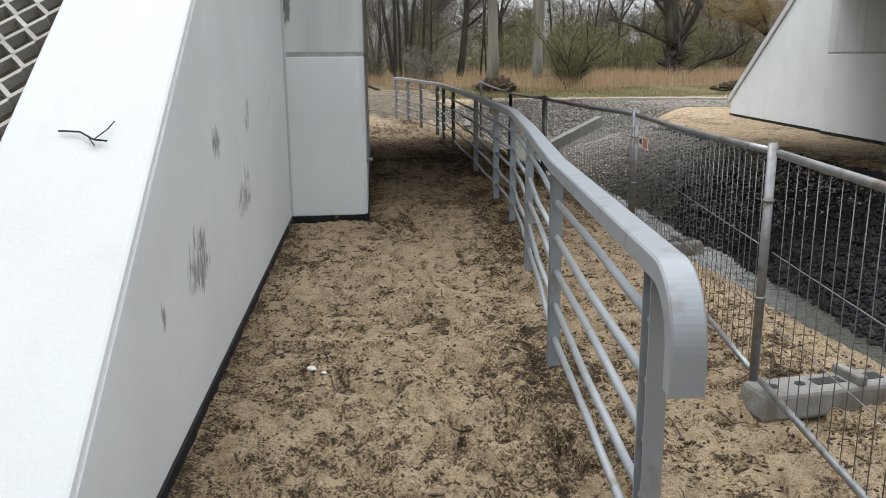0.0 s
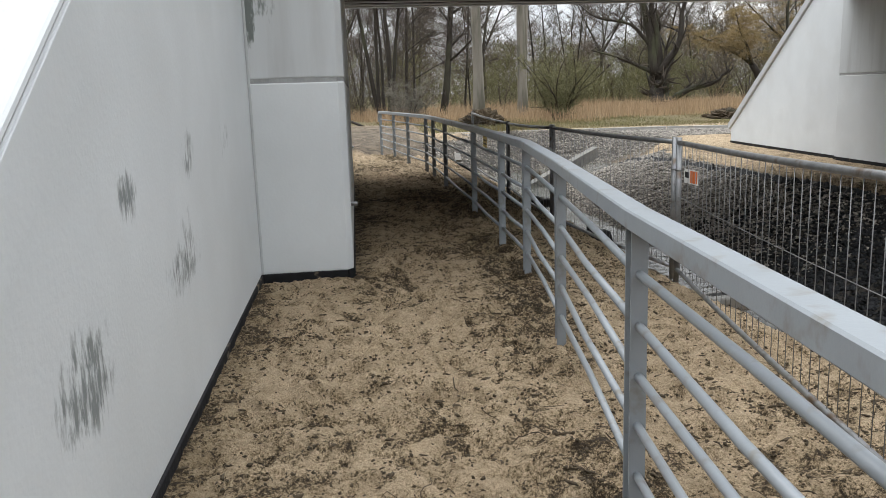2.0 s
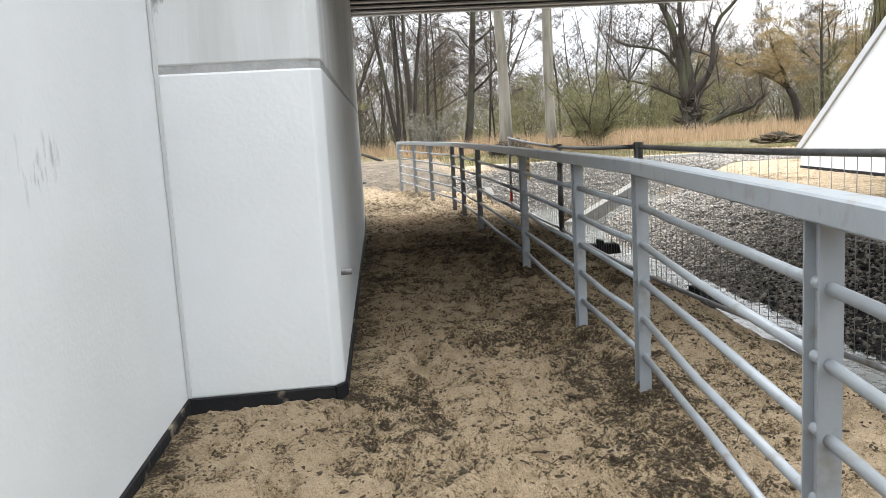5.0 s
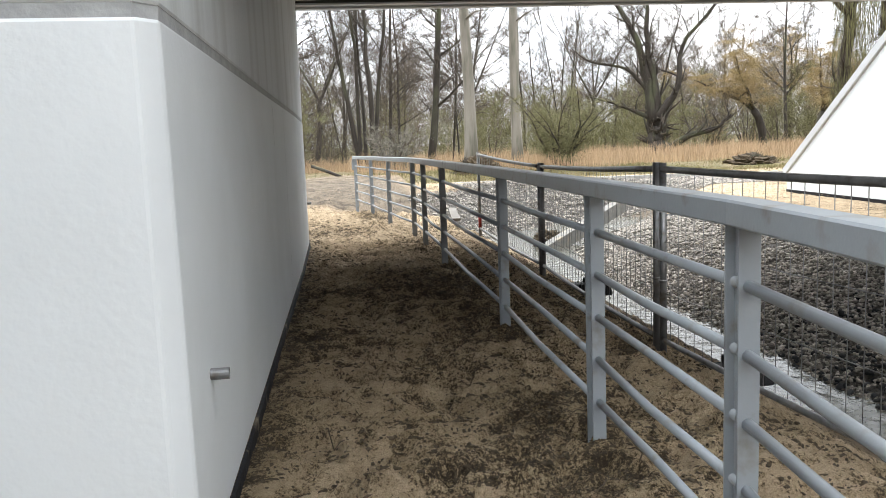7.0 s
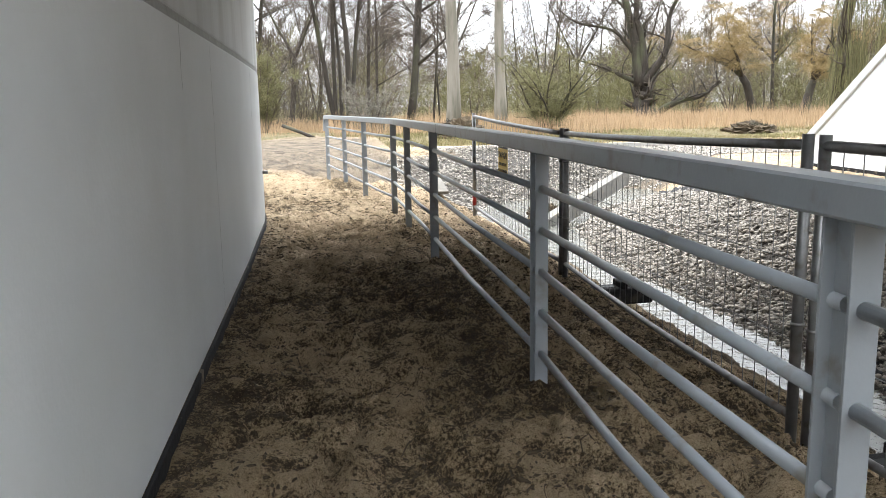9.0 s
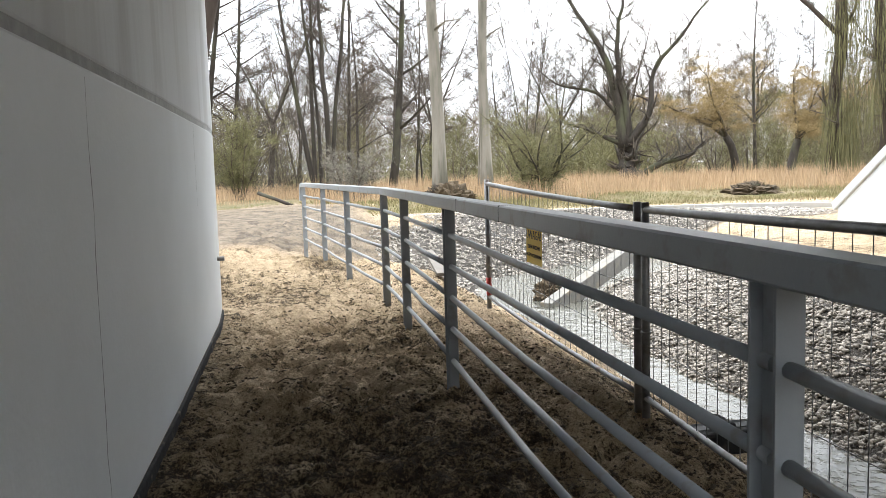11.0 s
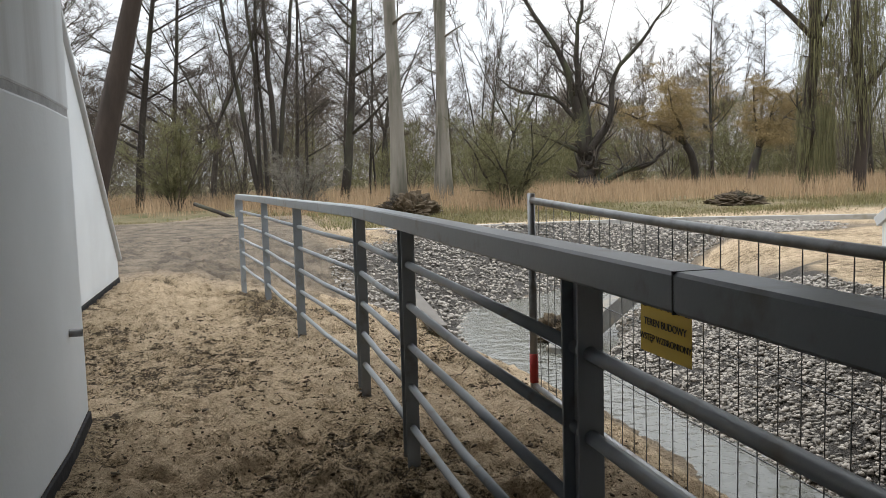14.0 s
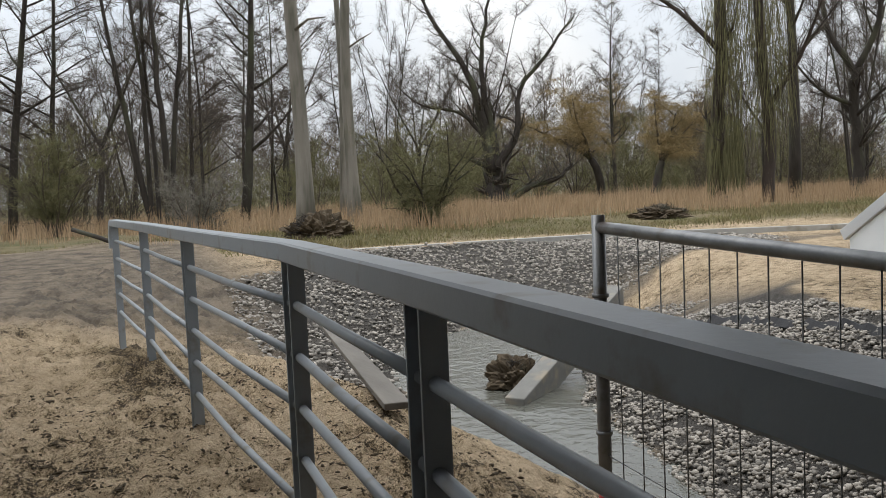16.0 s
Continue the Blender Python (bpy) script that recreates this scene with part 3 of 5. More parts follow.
def crack(y, z0, z1, seed):
    """A hairline crack down the abutment face."""
    rng = random.Random(seed)
    vs, fs = [], []
    n = 14
    for i in range(n):
        z = z0 + (z1 - z0) * i / (n - 1)
        yy = y + rng.gauss(0, 0.008) + 0.03 * (z - z0)
        x = float(np.interp(yy, [p[1] for p in FACE], [p[0] for p in FACE])) + 0.0012
        w = 0.0028 * (0.5 + rng.random())
        vs += [(x, yy - w, z), (x, yy + w, z)]
        if i:
            o = 2 * (i - 1)
            fs.append((o, o + 1, o + 3, o + 2))
    part("crack", mesh_of("crack", vs, fs, M_STAIN), M_STAIN, lower, "thin dark crack")


crack(10.42, 0.10, 1.58, 1)
crack(9.45, 1.30, 1.60, 2)
crack(13.3, 1.05, 1.60, 3)

# far wing wall on the same side, sloping down away from the bridge
prof = [(15.30, 0.05), (15.30, 4.14), (17.6, 4.14), (21.75, 0.27), (21.75, 0.05)]
wing_far = structure("wall_wing_far", soften(slab_between([(-1.10, y, z) for y, z in prof], [(-1.56, y, z) for y, z in prof])), M_PAINT, "white painted concrete wing wall sloping to the ground", "wall")
slope_top("coping", 21.75, 0.272, 17.6, 4.142, -1.05, -1.66, 0.05, wing_far, "white coping with a shadow gap")
base_strip([(-1.10, 15.31), (-1.10, 21.75)], wing_far)

# opposite abutment across the stream
plan_r = [(9.62, 4.0), (9.62, 12.6), (9.80, 15.30), (11.6, 15.30), (11.6, 4.0)]
abut_r = structure("wall_abutment_opposite", soften(prism(plan_r, -0.08, SEAM - 0.02), 0.015), M_PAINT, "white painted concrete abutment across the stream", "wall")
part("joint", prism([(x + (0.012 if x < 10 else 0), y - (0.012 if y > 15 else 0)) for x, y in plan_r], SEAM - 0.03, SEAM + 0.03), M_SEAM, abut_r, "grey filled joint")
part("upper_lift", soften(prism(plan_r, SEAM + 0.02, 3.4), 0.015), M_PAINT_UP, abut_r, "weathered grey upper concrete lift")
base_strip([(9.80, 15.30), (9.62, 12.6), (9.62, 4.0)], abut_r, 0.012, -0.055, -0.3)


def wing_right(pts_a, pts_b, name):
    return structure(name, soften(slab_between(pts_a, pts_b)), M_PAINT, "white painted concrete wing wall across the stream", "wall")


def along(y):
    return 9.90 + (y - 15.3) * 0.085


pr = [(15.31, -0.08), (15.31, 4.1), (16.0, 3.82), (21.3, 0.30), (21.3, -0.08)]
wing_opp = wing_right([(along(y), y, z) for y, z in pr], [(along(y) + 0.5, y, z) for y, z in pr], "wall_wing_opposite")
pa = [(along(21.36) - 0.05, 21.36, 0.26), (along(15.9) - 0.05, 15.9, 3.885), (along(15.9) - 0.05, 15.9 + 0.05, 4.04), (along(21.36) - 0.05, 21.44, 0.40)]
part("coping", soften(slab_between(pa, [(x + 0.65, y, z) for x, y, z in pa]), 0.012), M_COPE, wing_opp, "white coping with a shadow gap")
base_strip([(along(21.3), 21.3), (along(15.31), 15.31)], wing_opp, 0.012, -0.055, -0.3)

# bridge deck with ribbed soffit
deck = structure("bridge_deck", soften(box(bmesh.new(), (-2.4, 6.3, 3.4), (11.6, 15.0, 4.1)), 0.02), M_DECK, "grey concrete bridge deck with ribbed soffit", "bridge")
for i in range(19):
    y = 6.45 + i * 0.46
    # soffit stripes: shaded webs coloured dark, bounce-lit flanges coloured light
    part("soffit_web", box(bmesh.new(), (-0.55, y + 0.05, 3.165), (9.9, y + 0.08, 3.402)), M_BEAM, deck, "beam web coloured dark for the soffit's shade")
    part("soffit_flange", box(bmesh.new(), (-0.55, y, 3.14), (9.9, y + 0.13, 3.163)), M_COPE, deck, "beam flange coloured light for ground bounce")
part("edge_beam", soften(box(bmesh.new(), (-0.33, 14.93, 3.12), (9.7, 15.06, 3.39)), 0.01), M_COPE, deck, "light grey edge beam")
part("edge_beam", soften(box(bmesh.new(), (-2.4, 6.02, 3.12), (11.6, 6.29, 4.3)), 0.01), M_COPE, deck, "light grey edge beam")

# fill behind the walls: banks that carry the road over the bridge
bm = slab_between([(-1.57, -6, -0.2), (-1.57, -0.7, -0.1), (-1.57, 5.2, 3.95), (-1.57, 17.6, 3.95), (-1.57, 21.9, 0.1), (-1.57, 21.9, -0.2)],
                  [(-9, -6, -0.2), (-9, -0.7, -0.1), (-9, 5.2, 3.95), (-9, 17.6, 3.95), (-9, 21.9, 0.1), (-9, 21.9, -0.2)])
bank = structure("embankment", bm, M_SOIL, "dark soil road embankment behind the wing walls", "embankment")
bm = slab_between([(11.0, 3.0, -0.3), (11.0, 3.0, 3.9), (11.0, 16.0, 3.9), (11.0, 21.3, 0.1), (11.0, 21.3, -0.3)],
                  [(20, 3.0, -0.3), (20, 3.0, 3.9), (20, 16.0, 3.9), (20, 21.3, 0.1), (20, 21.3, -0.3)])
structure("embankment_opposite", bm, M_SOIL, "dark soil road embankment across the stream", "embankment")

# ---- railing ----
RAIL = [(0.445, -0.18), (0.615, 1.72), (0.872, 3.70), (1.088, 5.61), (1.122, 6.89), (1.16, 8.93), (1.17, 12.04), (1.168, 13.86), (1.15, 15.12), (0.93, 17.06), (0.73, 19.07), (0.487, 21.05)]
RAIL_TOP = 1.10
railing = thing("railing", "grey painted steel pedestrian railing with five bars", "railing", at=pose(0.445, -0.18, 0))
to_rail = railing.matrix_basis.inverted()


def post_mesh():
    """A rolled H-section post, web along the railing."""
    bm = bmesh.new()
    z0, z1 = -0.25, RAIL_TOP - 0.065
    box(bm, (-0.003, -0.036, z0), (0.003, 0.036, z1))
    box(bm, (-0.028, -0.044, z0), (0.028, -0.036, z1), 0.0015)
    box(bm, (-0.028, 0.036, z0), (0.028, 0.044, z1), 0.0015)
    me = bpy.data.meshes.new("post")
    bm.to_mesh(me)
    bm.free()
    me.materials.append(M_STEEL)
    return me


POST = post_mesh()
dirs = []
for i in range(len(RAIL)):
    a, b = Vector(RAIL[max(i - 1, 0)]), Vector(RAIL[min(i + 1, len(RAIL) - 1)])
    dirs.append((b - a).normalized())
    part("post", POST, M_STEEL, railing, at=to_rail @ pose(*RAIL[i], 0, 0, 0, math.degrees(math.atan2(-dirs[i].x, dirs[i].y))))
for h in (0.185, 0.365, 0.54, 0.715, 0.888):
    for (x0, y0), (x1, y1) in zip(RAIL, RAIL[1:]):
        v, f = [], []
        sag = 0.012 * math.sin(17 * h + 3 * y0)
        tube_geo([to_rail @ Vector((x0, y0, h)), to_rail @ Vector(((x0 + x1) / 2 + sag, (y0 + y1) / 2, h - 0.004)), to_rail @ Vector((x1, y1, h))], [0.0155] * 3, 12, v, f)
        part("bar", mesh_of("bar", v, f, M_STEEL, True), M_STEEL, railing)


def sweep(pts, w, t):
    """A flat rectangular hollow rail swept along pts that may turn down at its ends."""
    bm = bmesh.new()
    rows = []
    flat = next(b - a for a, b in zip(pts, pts[1:]) if (b - a).xy.length > 0.2)
    side_keep = Vector((flat.y, -flat.x, 0)).normalized()
    for i, p in enumerate(pts):
        d = (pts[min(i + 1, len(pts) - 1)] - pts[max(i - 1, 0)]).normalized()
        s = Vector((d.y, -d.x, 0))
        s = s.normalized() if s.length > 0.05 else side_keep
        side_keep = s
        u = s.cross(d).normalized()
        c = 0.006
        sec = [(-w / 2, -t / 2 + c), (-w / 2 + c, -t / 2), (w / 2 - c, -t / 2), (w / 2, -t / 2 + c), (w / 2, t / 2 - c), (w / 2 - c, t / 2), (-w / 2 + c, t / 2), (-w / 2, t / 2 - c)]
        rows.append([bm.verts.new(p + s * a + u * b) for a, b in sec])
    for r, q in zip(rows, rows[1:]):
        for k in range(8):
            j = (k + 1) % 8
            bm.faces.new((r[k], r[j], q[j], q[k]))
    bm.faces.new(rows[0][::-1])
    bm.faces.new(rows[-1])
    return bm


def bend_down(p, out, r=0.17, drop=0.09, n=18):
    """Points of a rail that turns down past p in the direction out."""
    o = Vector((out.x, out.y, 0))
    pts = [p + o * r * math.sin(a) + Vector((0, 0, -r * (1 - math.cos(a)))) for a in [math.pi / 2 * k / n for k in range(n + 1)]]
    return pts + [pts[-1] + Vector((0, 0, -drop))]


top = [Vector((x, y, RAIL_TOP - 0.0325)) for x, y in RAIL]
start = bend_down(top[0] - Vector((*dirs[0], 0)) * 0.10, -dirs[0])[::-1]
finish = bend_down(top[-1] + Vector((*dirs[-1], 0)) * 0.03, dirs[-1])
part("handrail", sweep([to_rail @ p for p in start + top + finish], 0.085, 0.065), M_STEEL, railing, "flat grey handrail with bent-down ends")

for y in (10.74, 11.6):
    x = float(np.interp(y, [p[1] for p in RAIL], [p[0] for p in RAIL]))
    bm = box(bmesh.new(), (x - 0.0432, y - 0.0022, RAIL_TOP - 0.0657), (x + 0.0432, y + 0.0022, RAIL_TOP + 0.0007))
    bmesh.ops.transform(bm, matrix=to_rail, verts=bm.verts)
    part("splice_seam", bm, M_BLACK, railing, "dark splice seam in the handrail")

# ---- site fence ----
FENCE = [(1.06, -2.25), (1.455, 1.19), (2.09, 4.97), (1.97, 8.28), (2.10, 11.58), (2.00, 14.63)]


def fence_panel(a, b, top_a, top_b, red=False, ends=(0.0, 1.0)):
    a, b = Vector((*a, 0)), Vector((*b, 0))
    base = Vector((a.x, a.y, 0))
    ob = thing("mesh_fence", "galvanised wire mesh site fence panel on concrete feet", "fence", "site fence panels", at=Matrix.Translation(base))
    d = b - a
    n = d.length
    u = d / n
    za, zb = ground_z(a.x, a.y), ground_z(b.x, b.y)
    a0, b0 = u * 0.05, d - u * 0.05

    def pt(s, h):
        """A place s along and h of the way up the panel."""
        lo = za + (zb - za) * s
        hi = top_a + (top_b - top_a) * s
        p = a0.lerp(b0, s)
        return Vector((p.x, p.y, lo + (hi - lo) * h))

    def bowed(h, k=9, sag=0.0):
        return [pt(i / k, h) - Vector((0, 0, sag * math.sin(math.pi * i / k))) for i in range(k + 1)]

    for s in ends:
        p0, p1 = pt(s, 0.0), pt(s, 1.0)
        tube("post", [Vector((p0.x, p0.y, p0.z + 0.02)), p1 + Vector((0, 0, 0.02))], 0.021, M_GALV, ob, 12)
        for hh in (0.42, 0.80):
            q = pt(s, hh)
            tube("wire_tie", [q - Vector((0, 0, 0.006)), q + Vector((0, 0, 0.006))], 0.026, M_WIRE, ob, 12)
    tube("top_tube", bowed(0.985, sag=0.012), 0.019, M_GALV, ob, 10)
    tube("bottom_tube", bowed(0.11, sag=0.02), 0.016, M_GALV, ob, 10)
    k = int(n / 0.10)
    for i in range(1, k):
        s = i / k
        w = 0.006 * math.sin(i * 2.3)
        p0, p1 = pt(s, 0.11), pt(s, 0.985)
        tube("wire", [p0, (p0 + p1) / 2 + Vector((w, w, 0)), p1], 0.0021, M_WIRE, ob, 5)
    for h in (0.36, 0.62):
        tube("cross_wire", bowed(h, sag=0.015), 0.0024, M_WIRE, ob, 5)
    if red:
        p0, p1 = pt(1.0, 0.12), pt(1.0, 0.26)
        tube("red_band", [p0, p1], 0.0235, M_RED, ob, 12, "red painted band")
    return ob


TOPS = [1.20, 1.19, 1.10, 1.09, 1.03, 1.13]
for i in range(len(FENCE) - 1):
    fence_panel(FENCE[i], FENCE[i + 1], TOPS[i], TOPS[i + 1], i == 4, (0.0,) if i == 0 else (0.0, 1.0))


def foot_block(x, y, turn, surface, label):
    """A concrete fence foot with sloped ends and post holes."""
    ob = thing("foot_block", label, "foot block", "fence foot blocks", at=pose(x, y, ground_z(x, y) - 0.02, 0, 0, turn))
    L, w, h = 0.38, 0.115, 0.125
    a = [(-L, -w, 0), (L, -w, 0), (L - 0.03, -w + 0.015, h), (-L + 0.03, -w + 0.015, h)]
    bm = soften(slab_between(a, [(p[0], -p[1], p[2]) for p in a]), 0.02)
    part("block", bm, surface, ob)
    # holes and slots are uncut: black discs and plates paint their shade
    for sx in (-0.26, -0.12):
        b2 = bmesh.new()
        bmesh.ops.create_cone(b2, cap_ends=True, segments=14, radius1=0.024, radius2=0.024, depth=0.006, matrix=Matrix.Translation((sx, 0, h + 0.001)))
        part("post_hole", b2, M_BLACK, ob, "black disc for the shade in a post hole")
    part("slot", box(bmesh.new(), (-0.05, -0.035, h - 0.002), (0.10, 0.035, h + 0.003)), M_BLACK, ob, "black plate for the shade in a grip slot")
    part("rib", soften(box(bmesh.new(), (0.12, -w + 0.02, h - 0.01), (0.17, w - 0.02, h + 0.045)), 0.012), surface, ob, "raised rib")
    part("slot", box(bmesh.new(), (0.20, -0.035, h - 0.002), (0.31, 0.035, h + 0.003)), M_BLACK, ob, "black plate for the shade in a grip slot")
    return ob


for (x, y), turn in zip(FENCE[1:5], (8, 10, 4, 2)):
    foot_block(x + 0.32, y, turn, M_FOOT if y < 5 else M_RUBBER, "grey concrete foot block under the site fence" if y < 5 else "black rubber foot block under the site fence")


# ---- trees ----
def grow_tree(seed, height, radius, fork=0.0, spread_=0.45, limbs=10, low=0.3, twigs=6, lean=(0, 0), droop=0.0, levels=2, stems=1, bend=0.05, sides=8, twig_r=0.012):
    """Branches of a bare tree: (points, radii, sides, level)."""
    rng = random.Random(seed)
    out = []

    def shoot(p, d, length, r0, r1, level, n):
        pts, rad = [p.copy()], [r0]
        d = d.normalized()
        for i in range(n):
            wob = bend * (1.0 if level == 0 else 2.6)
            d = (d + Vector((rng.gauss(0, wob), rng.gauss(0, wob), rng.gauss(0, wob * 0.5)))).normalized()
            if level > 0:
                d = (d + Vector((0, 0, 0.09 - droop * (i / n) * 1.6))).normalized()
            p = p + d * (length / n)
            pts.append(p.copy())
            rad.append(r0 + (r1 - r0) * ((i + 1) / n) ** 0.85)
        out.append((pts, rad, level))
        return pts, rad

    def children(pts, rad, level, count, length):
        n = len(pts) - 1
        for k in range(count):
            s = (low if level == 1 else 0.15) + (1 - (low if level == 1 else 0.15)) * (k + rng.random()) / count
            i = min(int(s * n), n - 1)
            f = s * n - i
            p = pts[i].lerp(pts[i + 1], f)
            r = rad[i] + (rad[i + 1] - rad[i]) * f
            axis = (pts[i + 1] - pts[i]).normalized()
            a = rng.random() * 2 * math.pi
            sidev = Vector((math.cos(a), math.sin(a), 0.15))
            d = axis * (1 - spread_) + sidev * spread_ * 1.5
            ln = length * (1.15 - 0.75 * s) * rng.uniform(0.6, 1.2)
            if level > levels:
                shoot(p, d, ln, max(twig_r, r * 0.3), twig_r * 0.35, level, 2)
            else:
                q, w = shoot(p, d, ln, max(r * 0.5, twig_r * 1.5), max(twig_r * 0.6, r * 0.06), level, 5 if level == 1 else 3)
                children(q, w, level + 1, twigs, ln * 0.55)

    for s in range(stems):
        a = 2 * math.pi * (s + rng.random() * 0.6) / stems
        tilt = 0.0 if stems == 1 else spread_ * rng.uniform(0.35, 1.0)
        d = Vector((lean[0] + math.cos(a) * tilt, lean[1] + math.sin(a) * tilt, 1))
        start = Vector((math.cos(a) * radius * 0.8, math.sin(a) * radius * 0.8, -0.3)) if stems > 1 else Vector((0, 0, -0.3))
        if fork:
            q, w = shoot(start, d, height * fork, radius * 1.15, radius * 0.85, 0, 5)
            for j in range(3):
                b = 2 * math.pi * j / 3 + rng.random()
                d2 = (q[-1] - q[-2]).normalized() + Vector((math.cos(b), math.sin(b), 0)) * 0.5
                q2, w2 = shoot(q[-1] - d2 * 0.05, d2, height * (1 - fork) * rng.uniform(0.8, 1.05), radius * 0.55, radius * 0.06, 0, 7)
                children(q2, w2, 1, limbs, height * 0.26)
        else:
            q, w = shoot(start, d, height * rng.uniform(0.85, 1.05), radius * rng.uniform(0.8, 1.1), radius * 0.1, 0, 9)
            if limbs:
                children(q, w, 1, limbs, height * 0.24)
    return out


def tree(name, label, x, y, branches, bark, twig, category="tree", group="", turn=0.0, sides=9, z=None, split=True):
    """A tree thing: trunk and limbs in one mesh, its crown of twigs in another."""
    ob = thing(name, label, category, group, at=pose(x, y, ground_z(x, y) if z is None else z, 0, 0, turn))
    if split:
        for pts, rad, level in branches:
            if level <= 1:
                v, f = [], []
                tube_geo(pts, rad, (sides, 5)[level], v, f)
                nm = "trunk" if level == 0 else "limb"
                part(nm, mesh_of(nm, v, f, bark, True), bark, ob)
    for nm, test, material in (("trunk", lambda lv: lv <= 1 and not split, bark), ("crown", lambda lv: lv > 1, twig)):
        v, f = [], []
        for pts, rad, level in branches:
            if test(level):
                tube_geo(pts, rad, (sides, 5, 3, 3, 3)[level], v, f, False)
        if v:
            part(nm, mesh_of(nm, v, f, material, True), material, ob)
    return ob


def twig_mesh(name, clumps, per, length, width, material, seed, low=0.0):
    """Loose fine twigs spread through uneven crowns (x, y, radius, height each)."""
    clumps = np.asarray(clumps, float)
    r = np.random.RandomState(seed)
    c = np.repeat(clumps, per, 0)
    n = len(c)
    a, u = r.rand(n) * 6.283, r.rand(n)
    rr = np.sqrt(r.rand(n)) * (0.55 + 0.45 * np.sin(3 * a + c[:, 0]))
    taper = np.sin(np.pi * np.clip(u * 0.85 + 0.12, 0, 1)) ** 0.7
    p = np.stack([c[:, 0] + np.cos(a) * rr * c[:, 2] * taper, c[:, 1] + np.sin(a) * rr * c[:, 2] * taper, c[:, 3] * (low + (1 - low) * u ** 0.8) - 0.4 * (low == 0)], -1)
    d = np.stack([np.cos(a) * 0.8 + 0.5 * r.randn(n), np.sin(a) * 0.8 + 0.5 * r.randn(n), 0.9 + 0.6 * r.randn(n)], -1)
    d /= np.linalg.norm(d, axis=1)[:, None]
    ln = (length[0] + (length[1] - length[0]) * r.rand(n))[:, None]
    s = np.cross(d, r.randn(n, 3))
    s /= np.linalg.norm(s, axis=1)[:, None] + 1e-6
    w = width * (0.5 + r.rand(n))[:, None]
    v = np.stack([p - s * w, p + s * w, p + d * ln], 1).reshape(-1, 3).astype(np.float32)
    tri = np.arange(n * 3, dtype=np.int32)
    me = bpy.data.meshes.new(name)
    me.vertices.add(len(v))
    me.vertices.foreach_set("co", v.ravel())
    me.loops.add(len(tri))
    me.loops.foreach_set("vertex_index", tri)
    me.polygons.add(n)
    me.polygons.foreach_set("loop_start", np.arange(0, n * 3, 3, dtype=np.int32))
    me.update(calc_edges=True)
    me.materials.append(material)
    return me


def triangles(name, v, material):
    """A mesh of loose triangles, three rows of v each."""
    n = len(v) // 3
    me = bpy.data.meshes.new(name)
    me.vertices.add(len(v))
    me.vertices.foreach_set("co", v.astype(np.float32).ravel())
    me.loops.add(n * 3)
    me.loops.foreach_set("vertex_index", np.arange(n * 3, dtype=np.int32))
    me.polygons.add(n)
    me.polygons.foreach_set("loop_start", np.arange(0, n * 3, 3, dtype=np.int32))
    me.update(calc_edges=True)
    me.materials.append(material)
    return me


def sprays(ob, branches, total, length, width, material, seed, flat=0.5, hang=0.0, from_level=1):
    """Fine twigs along a tree's own branches: each spray is a twig with a few side twigs."""
    r = np.random.RandomState(seed)
    a, b = [], []
    for pts, rad, level in branches:
        if level >= from_level:
            for p, q in zip(pts[(level < 2):], pts[(level < 2) + 1:]):
                a.append(p[:])
                b.append(q[:])
    a, b = np.array(a), np.array(b)
    size = np.linalg.norm(b - a, axis=1)
    pick = r.choice(len(a), total, p=size / size.sum())
    p = a[pick] + (b - a)[pick] * r.rand(total, 1)
    d = (b - a)[pick] / size[pick][:, None]
    d = d * 0.6 + r.randn(total, 3) * np.array([0.6, 0.6, 0.6 * flat])
    d[:, 2] -= hang
    d /= np.linalg.norm(d, axis=1)[:, None]
    ln = (length[0] + (length[1] - length[0]) * r.rand(total, 1) ** 1.5)
    out = []
    for k in range(4):
        q, e, m = p, d, ln
        if k:
            q = p + d * ln * (0.2 + 0.22 * k)
            e = d * 0.7 + r.randn(total, 3) * 0.5
            e[:, 2] -= hang * 0.6
            e /= np.linalg.norm(e, axis=1)[:, None]
            m = ln * (0.62 - 0.1 * k)
        s = np.cross(e, r.randn(total, 3))
        s /= np.linalg.norm(s, axis=1)[:, None] + 1e-6
        w = width * (1.0 if k == 0 else 0.7) * (0.6 + 0.8 * r.rand(total, 1))
        out.append(np.stack([q - s * w, q + s * w, q + e * m], 1).reshape(-1, 3))
    part("outer_crown", triangles("outer_crown", np.concatenate(out), material), material, ob)["kind"] = "stuff"
    return ob


def curtain(ob, heads, count, drop, width, material, seed):
    """Long hanging shoots: heads are (x, y, radius, low, high) columns."""
    r = np.random.RandomState(seed)
    h = np.array(heads, float)[r.randint(0, len(heads), count)]
    a, q = r.rand(count) * 6.283, np.sqrt(r.rand(count))
    z = h[:, 3] + (h[:, 4] - h[:, 3]) * r.rand(count)
    p = np.stack([h[:, 0] + np.cos(a) * q * h[:, 2], h[:, 1] + np.sin(a) * q * h[:, 2], z], -1)
    ln = drop[0] + (drop[1] - drop[0]) * r.rand(count)
    e = np.stack([0.10 * np.cos(a) + 0.05 * r.randn(count), 0.10 * np.sin(a) + 0.05 * r.randn(count), -np.ones(count)], -1)
    t = p + e * np.minimum(ln, z)[:, None]
    s = np.cross(e, r.randn(count, 3))
    s /= np.linalg.norm(s, axis=1)[:, None] + 1e-6
    w = width * (0.5 + r.rand(count))[:, None]
    part("shoot_curtain", triangles("shoot_curtain", np.stack([p - s * w, p + s * w, t], 1).reshape(-1, 3), material), material, ob)["kind"] = "stuff"
    return ob


